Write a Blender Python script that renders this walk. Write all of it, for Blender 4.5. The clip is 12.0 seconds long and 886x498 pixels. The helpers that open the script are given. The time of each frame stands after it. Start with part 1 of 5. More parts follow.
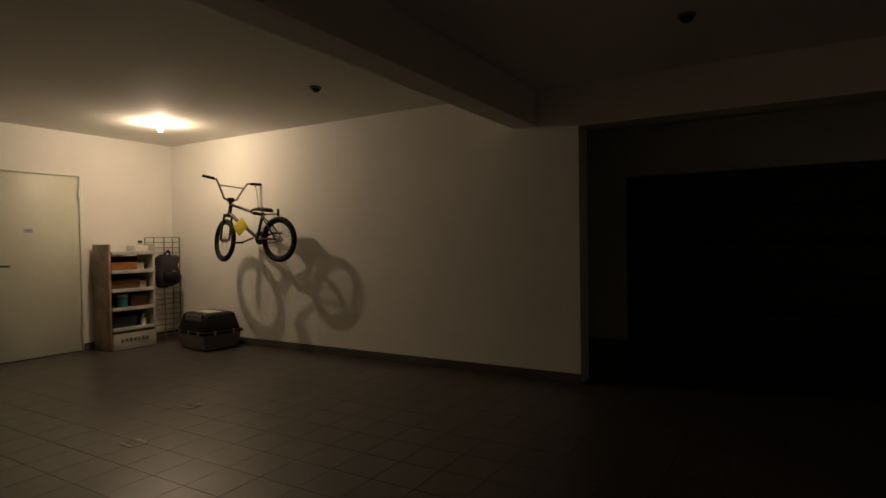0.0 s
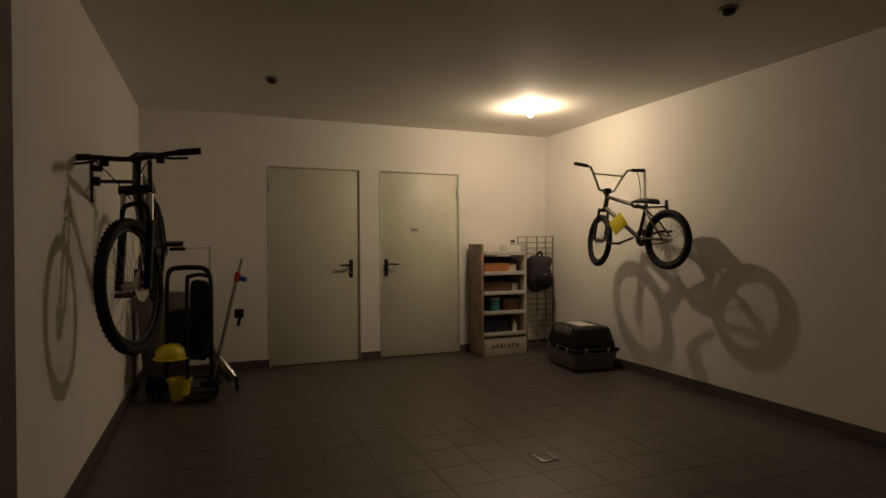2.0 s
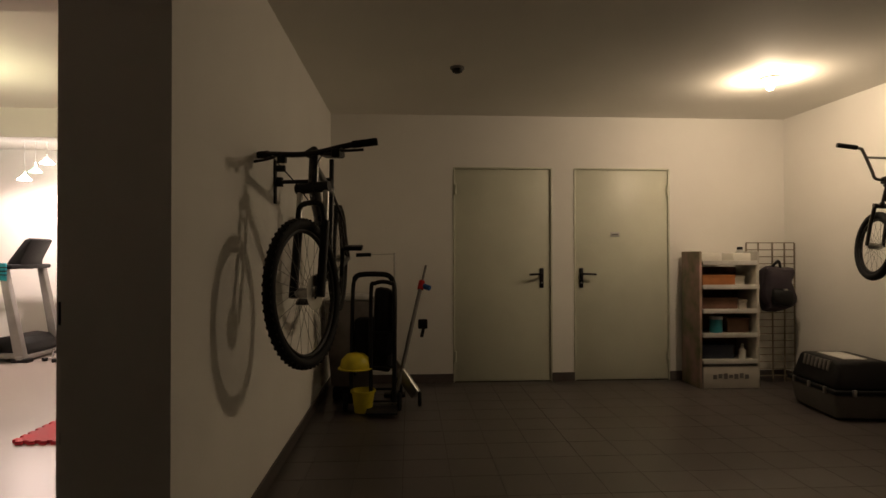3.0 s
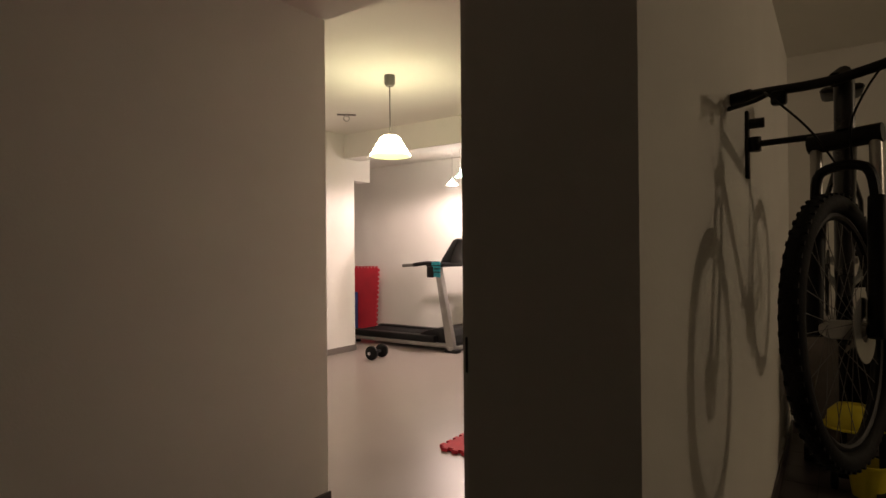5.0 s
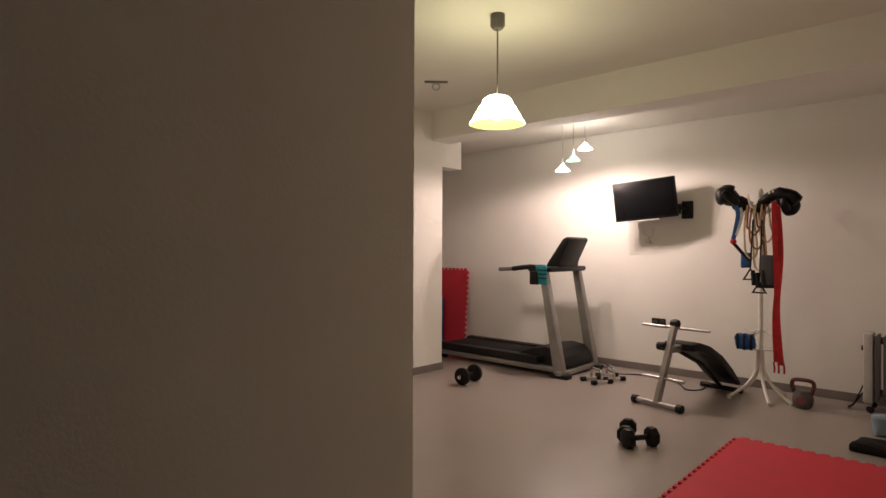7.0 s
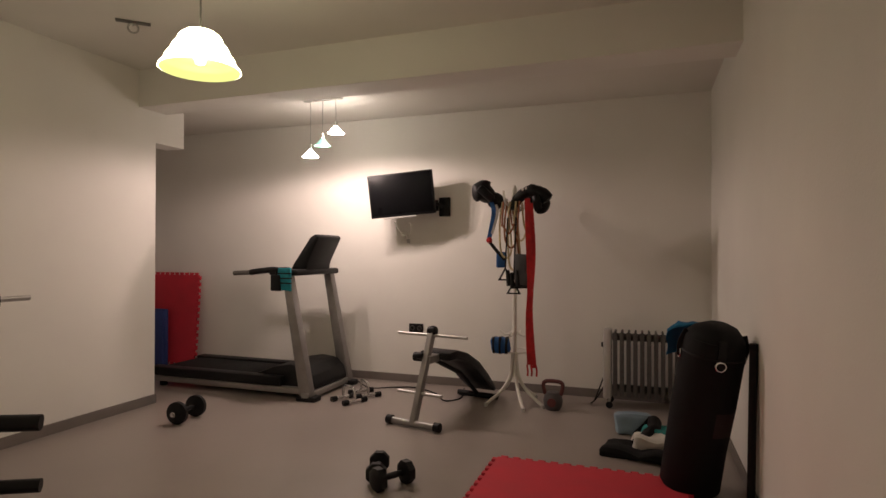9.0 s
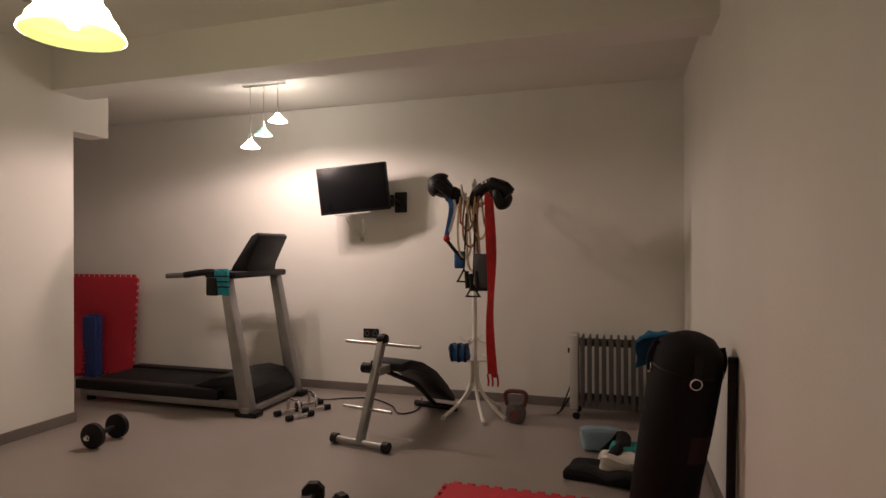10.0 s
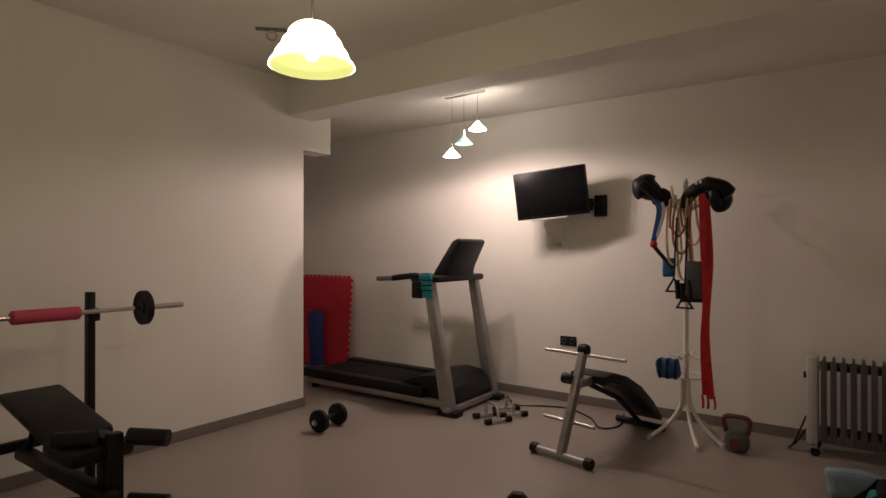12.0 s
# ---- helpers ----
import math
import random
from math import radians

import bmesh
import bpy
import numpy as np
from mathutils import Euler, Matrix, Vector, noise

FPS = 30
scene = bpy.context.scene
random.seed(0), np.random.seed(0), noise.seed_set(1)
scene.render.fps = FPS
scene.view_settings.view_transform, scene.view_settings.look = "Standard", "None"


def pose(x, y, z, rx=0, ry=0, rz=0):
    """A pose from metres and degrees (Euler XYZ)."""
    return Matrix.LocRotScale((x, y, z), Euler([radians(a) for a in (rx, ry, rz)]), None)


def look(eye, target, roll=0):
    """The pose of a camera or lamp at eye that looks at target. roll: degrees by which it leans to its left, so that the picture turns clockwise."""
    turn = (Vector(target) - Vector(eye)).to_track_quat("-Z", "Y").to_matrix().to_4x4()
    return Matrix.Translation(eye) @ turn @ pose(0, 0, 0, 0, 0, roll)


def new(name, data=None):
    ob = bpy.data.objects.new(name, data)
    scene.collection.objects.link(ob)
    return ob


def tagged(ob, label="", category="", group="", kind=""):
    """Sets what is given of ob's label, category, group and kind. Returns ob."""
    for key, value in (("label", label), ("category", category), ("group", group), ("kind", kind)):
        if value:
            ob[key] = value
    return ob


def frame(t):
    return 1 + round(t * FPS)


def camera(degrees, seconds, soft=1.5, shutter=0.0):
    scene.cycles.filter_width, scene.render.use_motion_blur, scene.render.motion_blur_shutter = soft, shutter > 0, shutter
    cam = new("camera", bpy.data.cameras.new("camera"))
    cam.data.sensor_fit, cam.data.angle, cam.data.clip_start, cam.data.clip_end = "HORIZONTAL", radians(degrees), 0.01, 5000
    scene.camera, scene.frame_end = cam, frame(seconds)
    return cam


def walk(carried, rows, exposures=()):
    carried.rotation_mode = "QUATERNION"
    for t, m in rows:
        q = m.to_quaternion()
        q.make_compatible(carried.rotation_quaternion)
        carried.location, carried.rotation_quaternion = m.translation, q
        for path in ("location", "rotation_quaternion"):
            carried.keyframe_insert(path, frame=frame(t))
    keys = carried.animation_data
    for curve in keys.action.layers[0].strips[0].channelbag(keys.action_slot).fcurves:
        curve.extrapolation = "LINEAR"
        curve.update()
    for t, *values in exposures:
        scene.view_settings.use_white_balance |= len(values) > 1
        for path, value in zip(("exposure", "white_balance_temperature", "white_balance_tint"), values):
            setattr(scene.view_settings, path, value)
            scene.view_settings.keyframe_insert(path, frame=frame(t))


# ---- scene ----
cam = camera(75.8, 12.0)
PATH = [
    (0, (-0.018, 0.007, 1.246), (-1.038, 1.727, 1.215), -0.8),
    (0.5, (-0.216, 0.296, 1.234), (-1.478, 1.848, 1.212), -1.0),
    (1, (-0.443, 0.572, 1.236), (-1.969, 1.865, 1.218), -0.7),
    (1.5, (-0.744, 0.753, 1.237), (-2.455, 1.788, 1.224), -0.5),
    (2, (-1.052, 0.977, 1.254), (-2.909, 1.72, 1.236), -0.3),
    (2.5, (-1.322, 1.162, 1.24), (-3.286, 1.54, 1.23), -0.0),
    (2.7, (-1.466, 1.121, 1.225), (-3.447, 1.401, 1.23), -0.0),
    (4.3, (-2.297, 0.863, 1.24), (-4.133, 0.072, 1.246), -0.7),
    (4.5, (-2.391, 0.775, 1.248), (-4.17, -0.139, 1.256), -0.7),
    (5, (-2.55, 0.577, 1.252), (-4.196, -0.559, 1.262), -0.5),
    (5.5, (-2.759, 0.368, 1.242), (-4.291, -0.917, 1.256), -0.3),
    (6, (-2.945, 0.174, 1.231), (-4.401, -1.196, 1.248), 0.1),
    (6.5, (-3.168, -0.128, 1.274), (-4.608, -1.516, 1.282), 0.3),
    (8.3, (-3.988, -0.606, 1.285), (-5.729, -1.589, 1.288), 0.3),
    (8.5, (-4.041, -0.629, 1.278), (-5.83, -1.521, 1.287), 0.4),
    (9, (-4.233, -0.651, 1.254), (-6.119, -1.318, 1.27), 0.1),
    (9.5, (-4.504, -0.626, 1.264), (-6.417, -1.208, 1.267), -0.2),
    (10, (-4.662, -0.618, 1.284), (-6.574, -1.205, 1.285), -0.2),
    (10.5, (-4.685, -0.651, 1.316), (-6.57, -1.32, 1.316), -0.1),
    (11, (-4.671, -0.71, 1.312), (-6.489, -1.545, 1.321), 0.0),
    (11.5, (-4.684, -0.712, 1.327), (-6.403, -1.735, 1.33), -0.1),
    (12, (-4.682, -0.736, 1.321), (-6.309, -1.9, 1.327), -0.0),
]
EXPOSURES = [(0.0, 0.6), (1.5, 0.48), (2.5, 0.54), (4.5, 0.3), (5.5, 0.35), (6.0, 0.05), (6.5, -0.12), (8.5, -0.73), (10.0, -0.75), (12.0, -1.03)]
walk(cam, [(t, look(eye, target, roll)) for t, eye, target, roll in PATH], exposures=EXPOSURES)

# ---- light ----
def mat_nodes(name):
    m = bpy.data.materials.new(name)
    m.use_nodes = True
    return m, m.node_tree.nodes, m.node_tree.links, m.node_tree.nodes["Principled BSDF"]


def surface(name, col, rough=0.6, metal=0.0, scale=8.0, vary=0.12, bump=0.1, fine=180.0, coat=0.0, tint=None, per_object=0.0):
    """A painted, plastic, cloth or metal surface with broad stains and fine grain."""
    m, n, l, p = mat_nodes(name)
    tc = n.new("ShaderNodeTexCoord")
    big = n.new("ShaderNodeTexNoise")
    big.inputs["Scale"].default_value, big.inputs["Detail"].default_value = scale, 5
    small = n.new("ShaderNodeTexNoise")
    small.inputs["Scale"].default_value, small.inputs["Detail"].default_value = fine, 3
    l.new(tc.outputs["Object"], big.inputs["Vector"])
    l.new(tc.outputs["Object"], small.inputs["Vector"])
    ramp = n.new("ShaderNodeValToRGB")
    dark = tuple(c * (1 - vary) for c in (tint or col))
    ramp.color_ramp.elements[0].color = (*dark, 1)
    ramp.color_ramp.elements[1].color = (*tuple(min(1, c * (1 + vary * 0.4)) for c in col), 1)
    ramp.color_ramp.elements[0].position, ramp.color_ramp.elements[1].position = 0.3, 0.7
    l.new(big.outputs["Fac"], ramp.inputs["Fac"])
    last = ramp.outputs["Color"]
    if per_object:
        info, hsv, rng = n.new("ShaderNodeObjectInfo"), n.new("ShaderNodeHueSaturation"), n.new("ShaderNodeMapRange")
        rng.inputs["To Min"].default_value, rng.inputs["To Max"].default_value = 1 - per_object, 1 + per_object
        l.new(info.outputs["Random"], rng.inputs["Value"])
        l.new(rng.outputs["Result"], hsv.inputs["Value"])
        l.new(last, hsv.inputs["Color"])
        last = hsv.outputs["Color"]
    l.new(last, p.inputs["Base Color"])
    rr = n.new("ShaderNodeMapRange")
    rr.inputs["To Min"].default_value, rr.inputs["To Max"].default_value = max(0.03, rough - 0.1), min(1, rough + 0.1)
    l.new(big.outputs["Fac"], rr.inputs["Value"])
    l.new(rr.outputs["Result"], p.inputs["Roughness"])
    b = n.new("ShaderNodeBump")
    b.inputs["Strength"].default_value, b.inputs["Distance"].default_value = bump, 0.003
    l.new(small.outputs["Fac"], b.inputs["Height"])
    l.new(b.outputs["Normal"], p.inputs["Normal"])
    p.inputs["Metallic"].default_value = metal
    p.inputs["Coat Weight"].default_value = coat
    p.inputs["Specular IOR Level"].default_value = 0.28 if max(col) < 0.02 else 0.5
    return m


def glow(name, col, strength, base=(0.9, 0.9, 0.85)):
    m, n, l, p = mat_nodes(name)
    p.inputs["Base Color"].default_value = (*base, 1)
    p.inputs["Emission Color"].default_value = (*col, 1)
    p.inputs["Emission Strength"].default_value = strength
    p.inputs["Roughness"].default_value = 0.35
    return m


world = bpy.data.worlds.new("night")
world.use_nodes = True
world.node_tree.nodes["Background"].inputs[0].default_value = (0.5, 0.55, 0.7, 1)
world.node_tree.nodes["Background"].inputs[1].default_value = 0.0
scene.world = world


def bulb(name, place, watts, col, radius=0.03):
    d = bpy.data.lights.new(name, "POINT")
    d.energy, d.color, d.shadow_soft_size = watts, col, radius
    o = new(name, d)
    o.location = place
    return o


LAMP_G = (-5.8, 3.78, 2.475)
PENDANT = (-6.24, -2.5)
SPOTS = [(-8.53, -3.40, 2.12), (-8.53, -3.28, 2.21), (-8.53, -3.15, 2.31)]
bulb("garage_bulb", LAMP_G, 19, (1.0, 0.75, 0.51), 0.02)
bulb("pendant_bulb", (*PENDANT, 2.113), 10, (1.0, 0.75, 0.60), 0.02)
for s, c in zip(SPOTS, ((1.0, 0.74, 0.66), (1.0, 0.76, 0.68), (1.0, 0.74, 0.66))):
    bulb("spot_bulb", (s[0], s[1], s[2] - 0.015), 32, c, 0.008)

# ---- materials ----
PLASTER = surface("wall_plaster", (0.87, 0.85, 0.80), 0.75, scale=1.3, vary=0.05, bump=0.25, fine=90)
CEIL = surface("ceiling_paint", (0.84, 0.82, 0.76), 0.8, scale=0.9, vary=0.06, bump=0.25, fine=70)
GYMFLOOR = surface("gym_vinyl", (0.31, 0.27, 0.245), 0.34, scale=2.0, vary=0.10, bump=0.05, fine=240)
TILE = surface("garage_tile", (0.085, 0.073, 0.068), 0.33, scale=3.0, vary=0.22, bump=0.12, fine=140, per_object=0.07)
GROUT = surface("grout", (0.078, 0.067, 0.062), 0.9, scale=9, vary=0.2)
BASE_D = surface("dark_skirting", (0.10, 0.085, 0.08), 0.45, scale=6, vary=0.2)
BASE_L = surface("grey_skirting", (0.20, 0.175, 0.16), 0.5, scale=6, vary=0.12)
DOORPAINT = surface("door_paint", (0.66, 0.67, 0.55), 0.42, scale=2.2, vary=0.06, bump=0.06)
DARKDOOR = surface("garage_door_paint", (0.05, 0.05, 0.055), 0.55, scale=3, vary=0.2)
BLACK = surface("black_plastic", (0.008, 0.008, 0.009), 0.5, scale=14, vary=0.25, bump=0.15)
RUBBER = surface("black_rubber", (0.007, 0.007, 0.008), 0.75, scale=20, vary=0.3, bump=0.4, fine=120)
VINYL = surface("black_vinyl", (0.007, 0.007, 0.008), 0.48, scale=10, vary=0.25, bump=0.3, fine=160)
STEEL = surface("brushed_steel", (0.55, 0.54, 0.52), 0.32, 1.0, scale=12, vary=0.12, bump=0.08)
CHROME = surface("chrome", (0.78, 0.78, 0.78), 0.08, 1.0, scale=12, vary=0.06, bump=0.02)
SILVER = surface("silver_paint", (0.34, 0.33, 0.32), 0.42, 0.55, scale=10, vary=0.12, bump=0.06)
WHITE = surface("white_enamel", (0.80, 0.78, 0.72), 0.4, scale=9, vary=0.08)
RED = surface("red_foam", (0.60, 0.030, 0.055), 0.72, scale=5, vary=0.12, bump=0.5, fine=150)
REDB = surface("red_cloth", (0.55, 0.02, 0.025), 0.8, scale=18, vary=0.3, bump=0.4)
BLUE = surface("blue_foam", (0.03, 0.06, 0.24), 0.7, scale=6, vary=0.15, bump=0.4)
BLUEC = surface("blue_cloth", (0.02, 0.11, 0.34), 0.75, scale=15, vary=0.35, bump=0.5)
CYAN = surface("turquoise_cloth", (0.02, 0.33, 0.42), 0.8, scale=25, vary=0.3, bump=0.4)
YELLOW = surface("yellow_plastic", (0.72, 0.60, 0.03), 0.45, scale=9, vary=0.12)
GREY = surface("grey_plastic", (0.16, 0.15, 0.14), 0.5, scale=9, vary=0.15)
LIGHTGREY = surface("light_grey_plastic", (0.55, 0.54, 0.52), 0.5, scale=9, vary=0.1)


# ---- shaping helpers ----
def to_mesh(name, bm, material, smooth=None):
    me = bpy.data.meshes.new(name)
    bmesh.ops.recalc_face_normals(bm, faces=bm.faces[:])
    bm.to_mesh(me)
    bm.free()
    me.materials.append(material)
    if smooth:
        for p in me.polygons:
            p.use_smooth = True
        me.set_sharp_from_angle(angle=radians(smooth))
    return me


def part(name, bm, material, parent=None, label="", smooth=40):
    ob = new(name, to_mesh(name, bm, material, smooth))
    ob.parent = parent
    if label:
        tagged(ob, label)
    return ob


def thing(name, label, category, place=(0, 0, 0), rz=0, group="", kind=""):
    ob = new(name)
    ob.empty_display_size = 0.1
    ob.matrix_world = pose(*place, 0, 0, rz)
    return tagged(ob, label, category, group, kind)


def box(bm, lo, hi, bevel=0.0, m=None):
    lo, hi = Vector(lo), Vector(hi)
    mat = Matrix.Translation((lo + hi) / 2) @ Matrix.Diagonal((*(hi - lo), 1))
    r = bmesh.ops.create_cube(bm, size=1, matrix=mat)
    vs = r["verts"]
    if bevel:
        es = list({e for v in vs for e in v.link_edges})
        g = bmesh.ops.bevel(bm, geom=es, offset=bevel, segments=2, affect="EDGES", profile=0.5)
        vs = list({v for f in g["faces"] for v in f.verts} | {v for v in vs if v.is_valid})
    if m is not None:
        bmesh.ops.transform(bm, matrix=m, verts=vs)
    return bm


def B(lo, hi, bevel=0.0, m=None):
    return box(bmesh.new(), lo, hi, bevel, m)


def tube(bm, pts, r, seg=10, closed=False, caps=True):
    """A round tube through points; r is a radius or one for each point."""
    pts = [Vector(p) for p in pts]
    rad = r if isinstance(r, (list, tuple)) else [r] * len(pts)
    rings, n, last = [], len(pts), None
    for i, p in enumerate(pts):
        a = pts[(i - 1) % n] if (i or closed) else p
        b = pts[(i + 1) % n] if (i < n - 1 or closed) else p
        d = (b - a).normalized()
        if last is None:
            u = d.orthogonal().normalized()
        else:
            u = (last - d * last.dot(d)).normalized()
        last = u
        w = d.cross(u)
        rings.append([bm.verts.new(p + (u * math.cos(k * math.tau / seg) + w * math.sin(k * math.tau / seg)) * rad[i]) for k in range(seg)])
    for i in range(n if closed else n - 1):
        a, b = rings[i], rings[(i + 1) % n]
        for k in range(seg):
            bm.faces.new((a[k], a[(k + 1) % seg], b[(k + 1) % seg], b[k]))
    if caps and not closed:
        bm.faces.new(rings[0][::-1])
        bm.faces.new(rings[-1])
    return bm


def T(pts, r, seg=10, closed=False):
    return tube(bmesh.new(), pts, r, seg, closed)


def smooth_path(pts, steps=6):
    """A rounded path through points."""
    pts = [Vector(p) for p in pts]
    out = []
    for i in range(len(pts) - 1):
        p0, p1, p2, p3 = pts[max(0, i - 1)], pts[i], pts[i + 1], pts[min(len(pts) - 1, i + 2)]
        for k in range(steps):
            t = k / steps
            out.append(0.5 * (2 * p1 + (p2 - p0) * t + (2 * p0 - 5 * p1 + 4 * p2 - p3) * t * t + (3 * p1 - p0 - 3 * p2 + p3) * t ** 3))
    return out + [pts[-1]]


def lathe(bm, prof, seg=24, m=None, closed=False):
    """A body turned round z from (radius, height) pairs."""
    rings = []
    for r, z in prof:
        rings.append([bm.verts.new((r * math.cos(k * math.tau / seg), r * math.sin(k * math.tau / seg), z)) for k in range(seg)] if r > 1e-5 else [bm.verts.new((0, 0, z))])
    for a, b in zip(rings, rings[1:] + (rings[:1] if closed else [])):
        for k in range(seg):
            q = [a[k % len(a)], a[(k + 1) % len(a)], b[(k + 1) % len(b)], b[k % len(b)]]
            q = [v for i, v in enumerate(q) if v not in q[:i]]
            if len(q) > 2:
                bm.faces.new(q)
    if m is not None:
        bmesh.ops.transform(bm, matrix=m, verts=[v for ring in rings for v in ring])
    return bm


def L(prof, seg=24, m=None, closed=False):
    return lathe(bmesh.new(), prof, seg, m, closed)


def along(a, b):
    """The pose at a whose z axis points to b."""
    d = Vector(b) - Vector(a)
    return Matrix.Translation(a) @ d.to_track_quat("Z", "Y").to_matrix().to_4x4()


def prism(bm, outline, depth, m, bevel=0.0):
    """An outline in x and z, given depth along y."""
    f = bm.faces.new([bm.verts.new((x, -depth / 2, z)) for x, z in outline])
    g = bmesh.ops.extrude_face_region(bm, geom=[f])
    vs = [e for e in g["geom"] if isinstance(e, bmesh.types.BMVert)]
    bmesh.ops.translate(bm, vec=(0, depth, 0), verts=vs)
    allv = list(f.verts) + vs
    if bevel:
        es = list({e for v in allv for e in v.link_edges})
        g = bmesh.ops.bevel(bm, geom=es, offset=bevel, segments=2, affect="EDGES", profile=0.5)
        allv = bm.verts[:]
    if m is not None:
        bmesh.ops.transform(bm, matrix=m, verts=allv)
    return bm


def crumple(bm, amount, scale=6.0, cuts=2, seed=0.0):
    """Subdivides and pushes a body about, for cloth and worn leather."""
    if cuts:
        bmesh.ops.subdivide_edges(bm, edges=bm.edges[:], cuts=cuts, use_grid_fill=True)
    for v in bm.verts:
        v.co += noise.noise_vector(v.co * scale + Vector((seed, seed * 2, 0))) * amount
    return bm


def structure(name, bm, material, label, category):
    return tagged(part(name, bm, material, None, "", None), label, category, "", "structure")


# ---- the setting: garage ----
GX, GY, GH = -7.10, 4.77, 2.56      # door wall, long wall, ceiling
BX, BY = -3.495, 0.314               # end of the wall with the bicycle
PX, PY = -4.585, -1.545               # end of the passage wall
NX, NY = -9.38, -4.52               # gym's far wall, gym's left wall
RY, GYMH = -0.13, 2.74              # gym's right wall, gym ceiling

DOORS = [(1.48, 2.435), (2.655, 3.60)]
bm = bmesh.new()
for a, b in [(BY - 0.05, DOORS[0][0]), (DOORS[0][1], DOORS[1][0]), (DOORS[1][1], GY + 0.25)]:
    box(bm, (GX - 0.22, a, 0), (GX, b, GH))
for a, b in DOORS:
    box(bm, (GX - 0.22, a, 2.06), (GX, b, GH))
wall_doors = structure("wall_doors", bm, PLASTER, "white plastered garage wall with two door openings", "wall")
structure("wall_long", B((GX, GY, 0), (-1.49, GY + 0.25, GH)), PLASTER, "long white plastered garage wall behind a hung bicycle", "wall")
structure("wall_lintel", B((-1.49, GY, 2.20), (3.0, GY + 0.25, GH)), PLASTER, "white plastered lintel over a wide dark opening", "wall")
structure("wall_bicycle", B((GX, RY, 0), (-4.16, BY, GYMH)), PLASTER, "thick white plastered wall between garage and gym", "wall")
structure("wall_bicycle_end", B((-4.16, -0.018, 0), (BX, BY, GYMH)), PLASTER, "white plastered end of the thick wall beside the passage", "wall")
structure("wall_passage", B((PX, PY - 0.2, 0), (3.2, PY, GYMH)), PLASTER, "plain white plastered passage wall", "wall")
structure("wall_garage_end", B((3.0, PY, 0), (3.2, 7.3, GH)), PLASTER, "plain garage wall in the dark", "wall")
bm = bmesh.new()
box(bm, (-4.2, 7.05, 0), (-1.63, 7.3, GH))
box(bm, (-1.63, 7.05, 1.98), (3.0, 7.3, GH))
structure("wall_garage_back", bm, PLASTER, "plastered wall round a wide garage door, in the dark", "wall")
structure("wall_garage_side", B((-4.4, GY + 0.25, 0), (-4.2, 7.3, GH)), PLASTER, "plain plastered side wall in the dark", "wall")
structure("ceiling_garage", B((GX - 0.22, BY, GH), (3.2, 7.3, GH + 0.15)), CEIL, "white painted garage ceiling", "ceiling")
structure("ceiling_passage", B((BX, PY, GH + 0.002), (3.2, BY, GH + 0.15)), CEIL, "white painted ceiling of the passage", "ceiling")
structure("beam_garage", B((-2.09, PY, 2.24), (-1.87, GY, GH - 0.002)), PLASTER, "plastered concrete ceiling beam", "beam")
structure("beam_passage", B((PX, PY, 2.43), (BX, -0.02, GYMH + 0.1)), PLASTER, "plastered lintel over the passage", "beam")

# ---- the setting: gym ----
structure("wall_gym_far", B((NX - 0.2, -7.0, 0), (NX, RY + 0.2, GYMH + 0.1)), PLASTER, "white plastered gym wall behind the treadmill", "wall")
structure("wall_gym_right", B((NX, RY, 0), (GX, RY + 0.2, GYMH + 0.1)), PLASTER, "white plastered gym wall beside the heater", "wall")
structure("wall_gym_left", B((-7.93, NY - 0.2, 0), (PX - 0.0, NY, GYMH + 0.1)), PLASTER, "white plastered gym wall behind the barbell", "wall")
structure("wall_gym_entry", B((PX, NY - 0.2, 0), (PX + 0.2, PY - 0.2, GYMH + 0.1)), PLASTER, "white plastered gym wall beside the passage", "wall")
structure("wall_alcove", B((NX, -7.2, 0), (-7.73, -7.0, GYMH + 0.1)), PLASTER, "plain plastered alcove wall", "wall")
structure("wall_alcove_side", B((-7.93, -7.0, 0), (-7.73, NY - 0.2, GYMH + 0.1)), PLASTER, "plain plastered alcove side wall", "wall")
structure("ceiling_gym", B((-7.76, NY, GYMH), (PX, RY, GYMH + 0.15)), CEIL, "white painted gym ceiling", "ceiling")
structure("ceiling_gym_back", B((NX, -7.0, 2.60), (-8.04, RY, GYMH + 0.15)), CEIL, "white painted ceiling beyond the beam", "ceiling")
structure("beam_gym", B((-8.04, NY - 0.2, 2.44), (-7.76, RY, GYMH + 0.15)), PLASTER, "plastered ceiling beam across the gym", "beam")
structure("beam_stub", B((-8.24, NY - 0.2, 2.18), (-7.93, NY - 0.002, 2.68)), PLASTER, "plastered stub of a lintel on the wall corner", "beam")
structure("floor_gym", B((NX - 0.2, -7.2, -0.1), (PX + 0.1, RY + 0.1, 0)), GYMFLOOR, "smooth beige grey vinyl gym floor", "floor")
floor = structure("floor_garage", B((GX - 0.2, PY - 0.2, -0.12), (3.2, 7.3, -0.004)), GROUT, "dark grey tiled garage floor", "floor")

# ---- skirting, doors and fixed things ----
def skirting(name, lo, hi, material, label):
    structure(name, B(lo, hi, 0.003), material, label, "baseboard")


